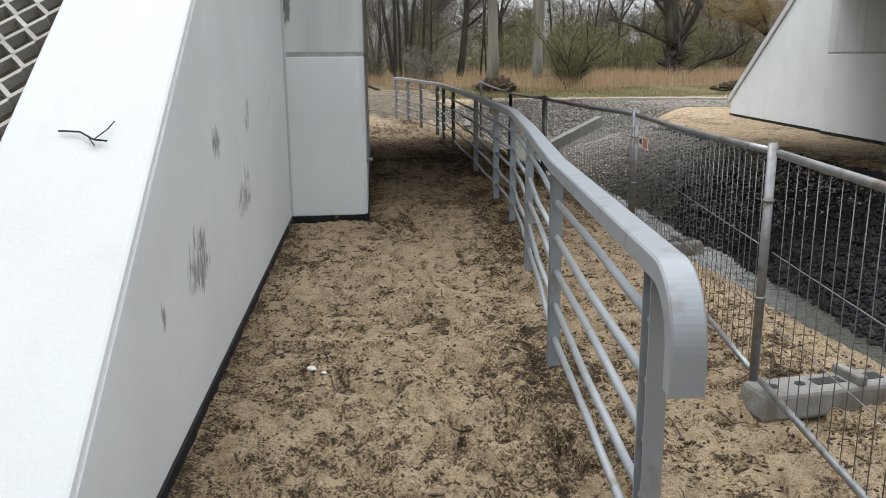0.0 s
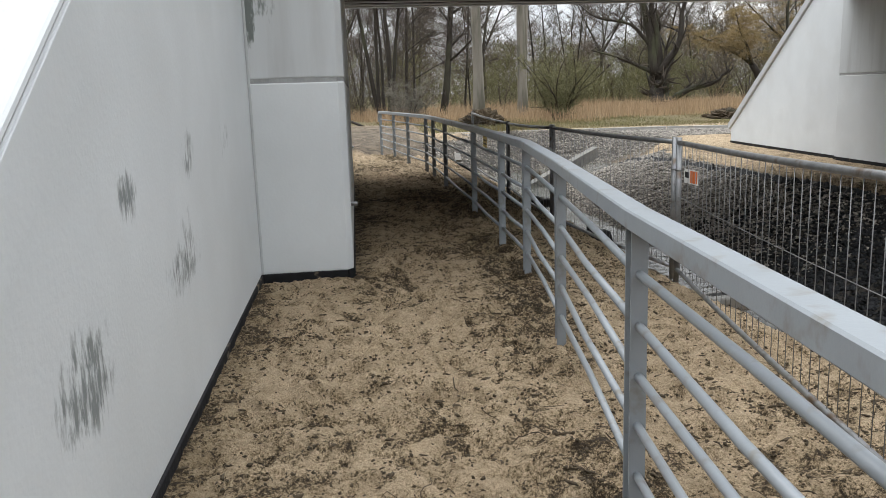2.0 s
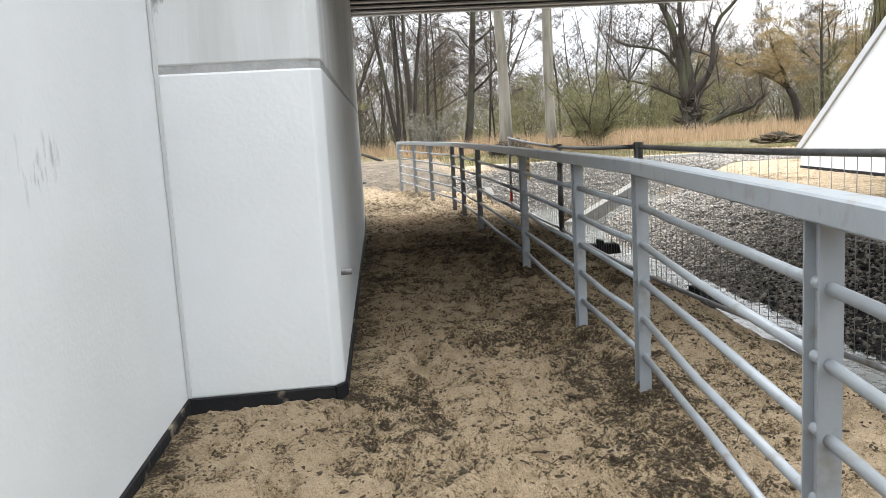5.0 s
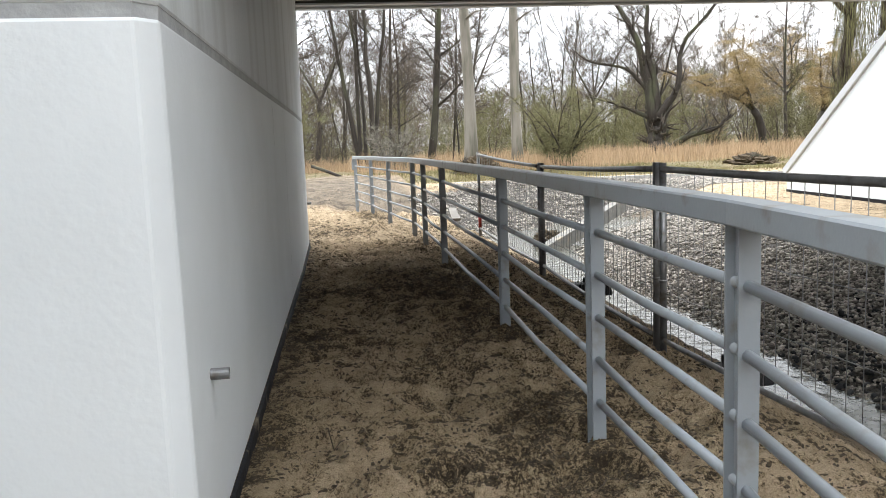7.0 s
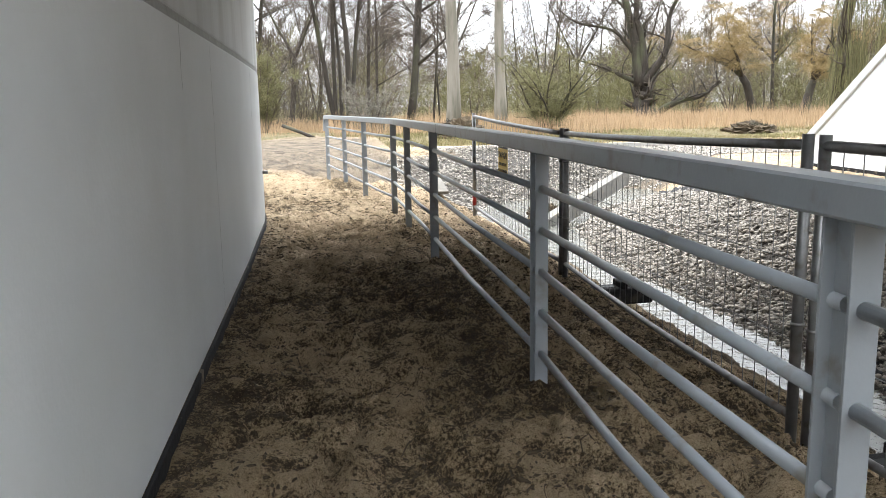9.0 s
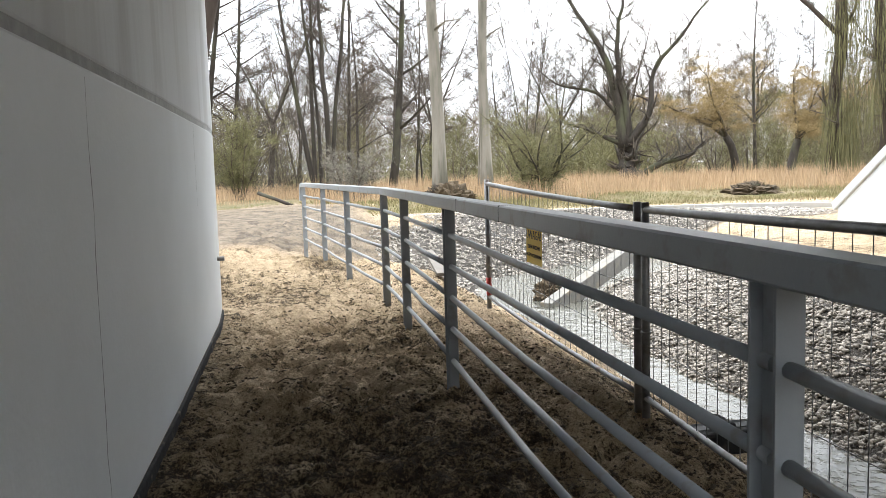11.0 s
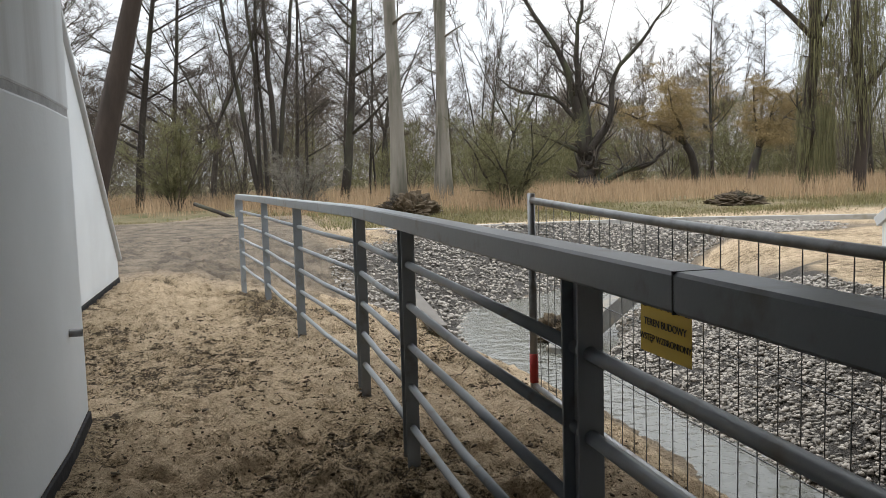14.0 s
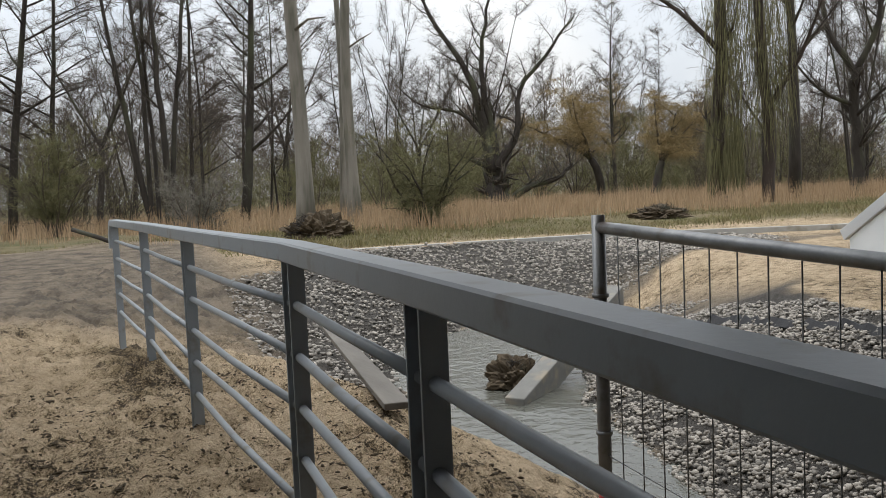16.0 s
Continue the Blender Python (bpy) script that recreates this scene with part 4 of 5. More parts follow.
def boughs(seed, stems, side=14, reach=2.6, twigs=6, low=0.2):
    """A tree from drawn stems: rows of (x, z, ...) with the radii at both ends, each stem with side branches."""
    rng = random.Random(seed)
    out = []
    for r0, r1, level, line in stems:
        keys = [Vector((x, 0.25 * rng.gauss(0, 1) * (i > 0), z)) for i, (x, z) in enumerate(line)]
        pts = []
        for i in range(len(keys) - 1):
            p0, p1, p2, p3 = keys[max(i - 1, 0)], keys[i], keys[i + 1], keys[min(i + 2, len(keys) - 1)]
            for k in range(4):
                t = k / 4
                pts.append(0.5 * (2 * p1 + (p2 - p0) * t + (2 * p0 - 5 * p1 + 4 * p2 - p3) * t * t + (3 * p1 - p0 - 3 * p2 + p3) * t ** 3)
                           + Vector((rng.gauss(0, r0 * 0.18), rng.gauss(0, r0 * 0.18), 0)) * (i + k > 0))
        pts.append(keys[-1])
        n = len(pts) - 1
        rad = [r0 + (r1 - r0) * (i / n) ** 0.8 for i in range(n + 1)]
        out.append((pts, rad, level))
        for k in range(side):
            s = low + (1 - low) * (k + rng.random()) / side
            i = min(int(s * n), n - 1)
            p, ax = pts[i], (pts[i + 1] - pts[i]).normalized()
            ang = rng.random() * 6.283
            d = (ax * 0.55 + Vector((math.cos(ang), math.sin(ang), 0.25)) * 0.6).normalized()
            ln = reach * rng.uniform(0.5, 1.2) * (1.15 - 0.5 * s)
            q, line2 = p.copy(), [p.copy()]
            for _ in range(5):
                d = (d + Vector((rng.gauss(0, 0.2), rng.gauss(0, 0.2), rng.gauss(0.06, 0.14)))).normalized()
                q = q + d * ln / 5
                line2.append(q.copy())
            w = max(rad[i] * 0.42, 0.025)
            out.append((line2, [w * (1 - 0.8 * j / 5) for j in range(6)], max(level, 1)))
            for j in range(twigs):
                b = line2[rng.randint(1, 4)]
                e = (d * 0.5 + Vector((rng.gauss(0, 0.6), rng.gauss(0, 0.6), rng.gauss(0.1, 0.4)))).normalized()
                m = ln * rng.uniform(0.25, 0.55)
                out.append(([b, b + e * m * 0.5, b + e * m + Vector((0, 0, 0.08 * m))], [w * 0.35, w * 0.22, 0.006], 2))
    return out


def twig_cloud(name, label, clumps, per, length, width, material, seed):
    return tagged(new(name, twig_mesh(name, clumps, per, length, width, material, seed)), label, "woods", kind="stuff")


# dead pale trunks, broken high up
def dead_trunk(x, y, height, r, seed, lean):
    rng = random.Random(seed)
    br = [([Vector((lean * h + 0.12 * math.sin(h * 0.35 + seed), 0.1 * math.sin(h * 0.3), h)) for h in np.linspace(-0.3, height, 14)],
           [r * (1.35 if i == 0 else 1.12 if i == 1 else 1.0) * (1 - 0.55 * i / 13) for i in range(14)], 0)]
    for k in range(7):
        h = rng.uniform(height * 0.35, height * 0.95)
        a = rng.random() * 6.28
        p = Vector((lean * h, 0, h))
        br.append(([p, p + Vector((math.cos(a) * 0.7, math.sin(a) * 0.7, 0.25)), p + Vector((math.cos(a) * 1.5, math.sin(a) * 1.5, rng.uniform(-0.2, 0.7)))], [0.06, 0.04, 0.015], 1))
    return tree("dead_tree", "pale barkless dead tree trunk in the reeds", x, y, br, M_PALE, M_TWIG, group="dead pale trunks")


dead_trunk(5.7, 38.0, 17, 0.27, 1, 0.004)
dead_trunk(10.2, 49.0, 20, 0.30, 2, 0.022)
dead_trunk(13.2, 62.0, 22, 0.26, 5, 0.004)

br = grow_tree(11, 4.3, 0.075, stems=14, spread_=0.85, limbs=10, low=0.12, twigs=7, bend=0.17, twig_r=0.008)
sprays(tree("willow_bush", "olive green many-stemmed willow bush without leaves", 9.6, 37.5, br, M_BARK, M_TWIG_GR, "bush"), br, 4600, (0.2, 0.7), 0.006, M_TWIG_GR, 301, 0.9)
br = grow_tree(12, 2.5, 0.035, stems=10, spread_=0.7, limbs=8, low=0.1, twigs=6, bend=0.10, twig_r=0.008)
sprays(tree("bush", "low grey leafless bush at the wood edge", 2.6, 40.0, br, M_TWIG, M_PALE, "bush"), br, 3500, (0.15, 0.45), 0.005, M_PALE, 302, 0.9)
br = grow_tree(13, 4.6, 0.06, stems=9, spread_=0.42, limbs=9, low=0.08, twigs=6, bend=0.12, twig_r=0.009)
sprays(tree("bush", "olive leafless bush beside the track", -2.2, 47.0, br, M_TWIG, M_TWIG_GR, "bush"), br, 5000, (0.2, 0.6), 0.007, M_TWIG_GR, 303, 0.9)
# old willow: a split trunk, tall leaning stems and long low limbs
br = boughs(24, [
    (0.85, 0.62, 0, [(0.1, -0.4), (-0.1, 0.8), (-0.5, 1.9), (-0.7, 2.9)]),
    (0.46, 0.07, 0, [(-0.75, 2.7), (-1.5, 7.0), (-2.2, 9.8), (-4.4, 13.4), (-6.0, 16.5)]),
    (0.42, 0.07, 0, [(-0.6, 2.8), (-0.7, 6.1), (-1.2, 9.0), (-1.0, 12.3), (-0.3, 16.0)]),
    (0.34, 0.05, 0, [(-0.4, 2.8), (1.1, 5.3), (1.5, 8.4), (4.0, 11.6), (5.6, 13.6)]),
    (0.24, 0.05, 1, [(-1.0, 3.0), (-3.3, 4.1), (-6.1, 5.0)]),
    (0.20, 0.04, 1, [(-1.3, 5.3), (-2.8, 7.0), (-5.6, 7.7), (-7.3, 9.0)]),
    (0.36, 0.08, 1, [(0.3, 0.4), (2.2, 1.5), (3.9, 1.9), (5.2, 3.0)])], 15, 2.9, 8)
ob = tree("old_willow", "old dark willow with a split trunk and long low limbs", 26.3, 66.7, br, M_BARK, M_TWIG, turn=-25)
sprays(ob, br, 5832, (0.3, 1.1), 0.0068, M_TWIG, 304, 0.8)
br = grow_tree(31, 20, 0.41, spread_=0.5, limbs=14, low=0.45, twigs=6, lean=(0.25, 0.0), bend=0.02, twig_r=0.014)
sprays(tree("leaning_tree", "thick reddish tree trunk leaning over the track", -3.5, 33.0, br, M_BARK_RED, M_TWIG), br, 2268, (0.2, 0.8), 0.0050, M_TWIG, 307)
br = boughs(32, [
    (0.15, 0.05, 0, [(-0.1, -0.3), (-0.75, 3.8), (-1.2, 6.7), (-1.5, 9.0), (-2.6, 19.0)]),
    (0.12, 0.04, 0, [(-0.2, -0.3), (-0.2, 6.0), (-0.45, 8.8), (-0.8, 18.0)]),
    (0.11, 0.04, 0, [(0.15, -0.3), (0.05, 4.4), (-0.1, 8.8), (0.2, 19.0)]),
    (0.17, 0.05, 0, [(0.5, -0.3), (0.42, 5.0), (0.35, 8.8), (0.5, 20.0)]),
    (0.14, 0.05, 0, [(0.55, -0.3), (0.95, 4.5), (1.5, 8.8), (2.6, 18.0)])], 9, 2.2, 5, 0.38)
sprays(tree("alder_clump", "dark slim alder with five straight stems", 1.6, 48.0, br, M_BARK, M_TWIG), br, 3369, (0.2, 0.8), 0.0056, M_TWIG, 306)
br = grow_tree(33, 22, 0.27, limbs=17, low=0.18, twigs=7, lean=(0.16, 0), bend=0.03, spread_=0.62, twig_r=0.014)
sprays(tree("leaning_alder", "dark alder with a leaning trunk", 5.9, 54.5, br, M_BARK, M_TWIG), br, 4536, (0.2, 0.8), 0.0062, M_TWIG, 305)
for x, y, h, rr, lean, s in ((-4.4, 53.0, 20, 0.21, 0.02, 34), (-3.0, 55.5, 19, 0.17, 0.05, 35), (3.6, 57.0, 18, 0.13, 0.0, 36), (4.5, 60.0, 19, 0.12, -0.03, 37), (8.2, 60.0, 17, 0.10, 0.02, 38), (8.9, 61.5, 16, 0.09, -0.01, 39)):
    br = grow_tree(s, h, rr, limbs=24 if rr > 0.15 else 14, low=0.16, twigs=8, lean=(lean, 0), bend=0.025, spread_=0.68, droop=0.2, twig_r=0.012)
    sprays(tree("alder", "dark straight alder with fine spreading twigs", x, y, br, M_BARK, M_TWIG, group="alders behind the track"), br, 3000 if rr > 0.15 else 2300, (0.2, 0.75), 0.0062, M_TWIG, s)

# weeping willow with two trunks hung with long shoots
br = boughs(41, [
    (0.40, 0.2, 0, [(0.0, -0.3), (-0.1, 2.0), (0.05, 6.0), (0.2, 11.0), (0.3, 17.0)]),
    (0.30, 0.16, 0, [(2.0, -0.3), (2.1, 3.0), (1.7, 8.0), (1.5, 13.0), (1.6, 18.0)]),
    (0.16, 0.04, 1, [(1.9, 4.0), (3.4, 6.4), (4.4, 9.2)]),
    (0.15, 0.04, 1, [(0.0, 7.0), (-1.8, 9.0), (-3.8, 10.5), (-5.0, 12.4)])], 12, 2.0, 6)
ob = tree("weeping_willow", "big willow with two trunks hung with drooping olive shoots", 26.0, 42.6, br, M_BARK_RED, M_TWIG, turn=-40)
curtain(ob, [(0.1, 0, 0.75, 2.5, 17), (1.6, 0, 1.1, 3.0, 18), (0.8, 0.3, 1.3, 6.0, 18), (2.3, 0, 0.9, 4.0, 13), (0.2, 0, 0.8, 0.8, 4)], 7000, (0.4, 2.6), 0.0115, M_TWIG_GR, 41)
sprays(ob, br, 2268, (0.3, 1.2), 0.0056, M_TWIG, 42, 0.8, 0.5)
br = grow_tree(43, 24, 0.42, limbs=16, low=0.3, twigs=6, lean=(0.05, 0), bend=0.02, spread_=0.5, twig_r=0.014)
sprays(tree("tall_tree", "tall dark tree with a straight trunk", 33.0, 45.3, br, M_BARK, M_TWIG), br, 3888, (0.2, 0.9), 0.0056, M_TWIG, 43)
br = boughs(44, [
    (0.36, 0.24, 0, [(0.0, -0.3), (0.1, 2.5), (-0.1, 5.0), (0.0, 7.0)]),
    (0.22, 0.05, 0, [(0.0, 6.8), (-1.3, 9.0), (-1.8, 12.0), (-3.2, 15.0)]),
    (0.22, 0.05, 0, [(0.0, 6.8), (1.2, 9.5), (1.4, 12.5), (3.0, 15.5)]),
    (0.15, 0.04, 1, [(0.0, 5.0), (-1.8, 6.0), (-3.6, 8.4)]),
    (0.14, 0.04, 1, [(0.0, 4.4), (1.7, 6.0), (3.4, 6.6)])], 14, 2.4, 7)
sprays(tree("forked_tree", "dark crooked tree with a forked crown", 38.5, 46.4, br, M_BARK, M_TWIG, turn=-45), br, 3888, (0.2, 0.9), 0.0056, M_TWIG, 45)
for x, y, s, hh in ((36.2, 69.0, 51, 11), (38.0, 64.4, 52, 9), (52.0, 92.0, 53, 16), (60, 88, 54, 15)):
    br = grow_tree(s, hh, 0.34, fork=0.36, limbs=11, low=0.08, twigs=9, spread_=0.7, droop=0.35, bend=0.08, twig_r=0.014)
    ob = tree("yellow_willow", "round yellow-brown willow without leaves", x, y, br, M_BARK, M_TWIG_Y, group="yellow willows")
    sprays(ob, br, 5832, (0.4, 1.5), 0.0068, M_TWIG_Y, s, 0.8, 0.45)

# plain wood trees: a few shapes, repeated
protos = [
    grow_tree(61, 19, 0.15, limbs=22, low=0.2, twigs=5, spread_=0.6, bend=0.03, twig_r=0.016),
    grow_tree(62, 21, 0.19, limbs=20, low=0.25, twigs=5, spread_=0.55, bend=0.03, lean=(0.06, 0), twig_r=0.016),
    grow_tree(63, 17, 0.20, fork=0.3, limbs=8, low=0.1, twigs=5, spread_=0.55, bend=0.05, twig_r=0.016),
    grow_tree(64, 20, 0.10, stems=3, limbs=9, low=0.3, twigs=4, spread_=0.18, bend=0.03, twig_r=0.014),
]
spots = [(-8.5, 52), (-10, 64), (-1.5, 72), (-11, 45), (9.0, 78), (12.5, 80), (49.5, 65.0), (50.0, 57.0), (57, 62), (-15, 58), (-19, 50), (66, 66), (60, 56), (70, 74)]
rng = random.Random(5)
while len(spots) < 66:
    px, py = rng.uniform(-45, 100), rng.uniform(74, 118)
    if -0.55 < (px - 2) / py < 1.0 and all((px - a) ** 2 + (py - b) ** 2 > 18 for a, b in spots):
        spots.append((px, py))
made = {}
for i, (x, y) in enumerate(spots):
    k = i % len(protos)
    m = pose(x, y, ground_z(x, y), 0, 0, rng.uniform(0, 360)) @ Matrix.Diagonal((*[rng.uniform(0.85, 1.2)] * 3, 1))
    if k not in made:
        made[k] = tree("woodland_tree", "dark leafless woodland tree", x, y, protos[k], M_BARK, M_TWIG, group="woodland trees", sides=7, split=False)
        sprays(made[k], protos[k], 2400, (0.3, 1.1), 0.008, M_TWIG, 310 + k)
        made[k].matrix_basis = m
    else:
        copy_thing(made[k], m).matrix_basis = m


def blades(name, label, count, place, height, width, material, seed, category, splay=0.25):
    """Upright thin blades scattered over the ground, as one piece of stuff."""
    r = np.random.RandomState(seed)
    xy = place(r, count)
    n = len(xy)
    z = terrain(xy[:, 0], xy[:, 1])[0]
    clump = 0.65 + 0.45 * vnoise(xy[:, 0] * 0.22, xy[:, 1] * 0.22, seed) + 0.25 * vnoise(xy[:, 0] * 0.9, xy[:, 1] * 0.9, seed + 1)
    h = height[0] + (height[1] - height[0]) * r.rand(n) ** 1.3 * np.clip(clump, 0.15, 1.4)
    a = r.rand(n) * math.pi
    w = width * (0.6 + 0.8 * r.rand(n))
    tip = np.stack([xy[:, 0] + splay * h * r.randn(n), xy[:, 1] + splay * h * r.randn(n), z + h], -1)
    dx, dy = np.cos(a) * w, np.sin(a) * w
    p0 = np.stack([xy[:, 0] - dx, xy[:, 1] - dy, z - 0.05], -1)
    p1 = np.stack([xy[:, 0] + dx, xy[:, 1] + dy, z - 0.05], -1)
    mid = (p0 + p1) / 2 * 0.45 + tip * 0.55
    m0, m1 = mid - np.stack([dx, dy, 0 * dx], -1) * 0.7, mid + np.stack([dx, dy, 0 * dx], -1) * 0.7
    v = np.stack([p0, p1, m1, m0, tip], 1).reshape(-1, 3).astype(np.float32)
    b = np.arange(n)[:, None] * 5
    tri = np.concatenate([b + [0, 1, 2], b + [0, 2, 3], b + [3, 2, 4]], 1).reshape(-1).astype(np.int32)
    me = bpy.data.meshes.new(name)
    me.vertices.add(len(v))
    me.vertices.foreach_set("co", v.ravel())
    me.loops.add(len(tri))
    me.loops.foreach_set("vertex_index", tri)
    me.polygons.add(len(tri) // 3)
    me.polygons.foreach_set("loop_start", np.arange(0, len(tri), 3, dtype=np.int32))
    me.update(calc_edges=True)
    me.materials.append(material)
    return tagged(new(name, me), label, category, kind="stuff")


def reed_place(r, n):
    x, y = r.uniform(-35, 75, n), 34 + 48 * r.rand(n) ** 1.5
    keep = (y > 35 + 1.5 * vnoise(x * 0.4, y * 0.0 + 3, 81)) & ((x > 1) | (y > 43)) & (vnoise(x * 0.45, y * 0.45, 82) + 0.35 * r.randn(n) > -0.5) & (y < 95)
    return np.stack([x, y], -1)[keep]


blades("reeds", "tall dry straw-coloured reeds and grass", 120000, reed_place, (0.4, 1.3), 0.009, M_REED, 91, "reeds", 0.16)


def turf_place(r, n):
    x, y = r.uniform(-14, 40, n), r.uniform(30.4, 37, n)
    keep = (vnoise(x * 0.6, y * 0.9, 83) + 0.4 * r.randn(n) > -0.2) & ((x > 2.5) | (y > 36))
    return np.stack([x, y], -1)[keep]


blades("grass", "short green and straw grass along the track", 85000, turf_place, (0.04, 0.22), 0.010, M_GRASS, 92, "grass", 0.5)


def crowns(seed, n, near, far, radius, height):
    r = np.random.RandomState(seed)
    y = r.uniform(near, far, n)
    x = 2 + y * r.uniform(-0.55, 1.0, n)
    return np.stack([x, y, r.uniform(*radius, n), height[0] + (height[1] - height[0]) * r.rand(n) ** 1.5], -1)


twig_cloud("far_wood", "hazy brown leafless wood in the distance", crowns(93, 240, 96, 150, (3.0, 6.0), (7, 16)), 700, (0.8, 2.4), 0.028, M_FARTWIG, 95)
twig_cloud("far_scrub", "olive-brown leafless scrub before the wood", crowns(96, 150, 76, 110, (2.0, 4.5), (3, 8.5)), 560, (0.6, 1.8), 0.020, M_TWIG_GR, 97)

def side_crowns(seed, n, xs, ys, radius, height):
    r = np.random.RandomState(seed)
    return np.stack([r.uniform(*xs, n), r.uniform(*ys, n), r.uniform(*radius, n), r.uniform(*height, n)], -1)


twig_cloud("alder_twigs", "dense dark twigs of the alder wood", side_crowns(98, 26, (-16, 4), (50, 74), (2.0, 3.8), (4, 8)), 600, (0.5, 1.5), 0.012, M_TWIG, 99)
twig_cloud("wood_edge_twigs", "dense dark twigs at the edge of the wood", side_crowns(88, 18, (38, 66), (60, 76), (2.0, 3.8), (4, 9)), 600, (0.5, 1.5), 0.013, M_TWIG, 89)

# unseen twig screen added behind, to cut low sky light under the deck
def screen_crowns(seed, n):
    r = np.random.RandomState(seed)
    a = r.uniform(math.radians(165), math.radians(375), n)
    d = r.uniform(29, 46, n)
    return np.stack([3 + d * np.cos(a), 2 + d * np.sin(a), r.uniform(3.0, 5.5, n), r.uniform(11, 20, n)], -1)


twig_cloud("rear_wood", "added unseen twig screen that holds off low sky light", screen_crowns(111, 130), 900, (1.2, 3.0), 0.08, M_FARTWIG, 112)

# bushes along the wood's edge: three shapes, repeated
bush_shapes = [
    (grow_tree(71, 4.2, 0.05, stems=8, spread_=0.6, limbs=9, low=0.1, twigs=9, levels=1, bend=0.10, twig_r=0.012), M_TWIG_GR, "olive-brown leafless bush at the wood edge"),
    (grow_tree(72, 5.0, 0.06, stems=8, spread_=0.5, limbs=9, low=0.1, twigs=9, levels=1, bend=0.12, twig_r=0.012), M_TWIG, "dark brown leafless bush at the wood edge"),
    (grow_tree(73, 4.5, 0.05, stems=8, spread_=0.55, limbs=9, low=0.1, twigs=9, levels=1, droop=0.3, bend=0.10, twig_r=0.012), M_TWIG_Y, "yellowish leafless bush at the wood edge"),
]
bush_made = {}
rng = random.Random(77)
count = 0
while count < 40:
    py = rng.uniform(58, 104)
    px = 2 + py * rng.uniform(-0.5, 0.95)
    if abs((px - 0.5) / (py - 11) - 0.46) < 0.05 and py < 86 or py < 70 and px > 3 and rng.random() < 0.7:
        continue
    k = rng.choice((0, 0, 1, 1, 1, 2))
    sc = rng.uniform(0.7, 1.0) + (py - 55) * 0.022
    m = pose(px, py, ground_z(px, py) - 0.05, 0, 0, rng.uniform(0, 360)) @ Matrix.Diagonal((sc, sc, sc * rng.uniform(0.8, 1.1), 1))
    if k not in bush_made:
        br, tw, lab = bush_shapes[k]
        bush_made[k] = tree("wood_edge_bush", lab, px, py, br, M_TWIG, tw, "bush", "bushes along the wood edge", split=False)
        bush_made[k].matrix_basis = m
    else:
        copy_thing(bush_made[k], m).matrix_basis = m
    count += 1


# ---- gravel ----
def stone_mesh(rounds=1):
    bm = bmesh.new()
    if rounds:
        bmesh.ops.create_icosphere(bm, subdivisions=rounds, radius=1)
    else:
        bmesh.ops.create_cone(bm, cap_ends=True, cap_tris=True, segments=4, radius1=0.9, radius2=0.55, depth=1.4)
        bmesh.ops.triangulate(bm, faces=bm.faces)
    bm.verts.index_update()
    v = np.array([p.co[:] for p in bm.verts])
    f = np.array([[p.index for p in q.verts] for q in bm.faces])
    bm.free()
    return v, f


def stones(name, label, xy, size, material, seed, lift=0.25, rounds=1, long=0.35):
    """Many loose stones in one piece of stuff, each turned and shaped on its own."""
    r = np.random.RandomState(seed)
    sv, sf = stone_mesh(rounds)
    n = len(xy)
    z = terrain(xy[:, 0], xy[:, 1])[0]
    rad = size[0] + (size[1] - size[0]) * r.rand(n) ** 2
    a, b = r.rand(n) * 6.283, r.randn(n) * 0.5
    p = sv[None] * (1 + 0.22 * r.randn(n, len(sv), 1)) * (rad[:, None, None] * np.stack([1 + long * r.rand(n) ** 2, 1 - 0.2 * r.rand(n), 0.75 - 0.25 * r.rand(n)], -1)[:, None, :])
    ca, sa, cb, sb = (q[:, None] for q in (np.cos(a), np.sin(a), np.cos(b), np.sin(b)))
    x, y, zz = p[..., 0], p[..., 1], p[..., 2]
    y, zz = y * cb - zz * sb, y * sb + zz * cb
    x, y = x * ca - y * sa, x * sa + y * ca
    v = np.stack([x + xy[:, 0:1], y + xy[:, 1:2], zz + z[:, None] + lift * rad[:, None]], -1).reshape(-1, 3).astype(np.float32)
    tri = (sf[None] + (np.arange(n) * len(sv))[:, None, None]).reshape(-1).astype(np.int32)
    me = bpy.data.meshes.new(name)
    me.vertices.add(len(v))
    me.vertices.foreach_set("co", v.ravel())
    me.loops.add(len(tri))
    me.loops.foreach_set("vertex_index", tri)
    me.polygons.add(len(tri) // 3)
    me.polygons.foreach_set("loop_start", np.arange(0, len(tri), 3, dtype=np.int32))
    me.update(calc_edges=True)
    me.shade_smooth()
    me.materials.append(material)
    return tagged(new(name, me), label, "gravel", kind="stuff")


def gravel_spots(seed, n, box_, test):
    r = np.random.RandomState(seed)
    x, y = r.uniform(box_[0], box_[1], n), r.uniform(box_[2], box_[3], n)
    g = terrain(x, y)[1]
    keep = (g > 0.5) & test(x, y, r)
    return np.stack([x, y], -1)[keep]


BEAM_A, BEAM_B = Vector((4.14, 19.7, -0.98)), Vector((6.5, 21.45, -0.19))


def before_beam(x, y):
    return (x - BEAM_A.x) * (BEAM_B.y - BEAM_A.y) - (y - BEAM_A.y) * (BEAM_B.x - BEAM_A.x) > 0


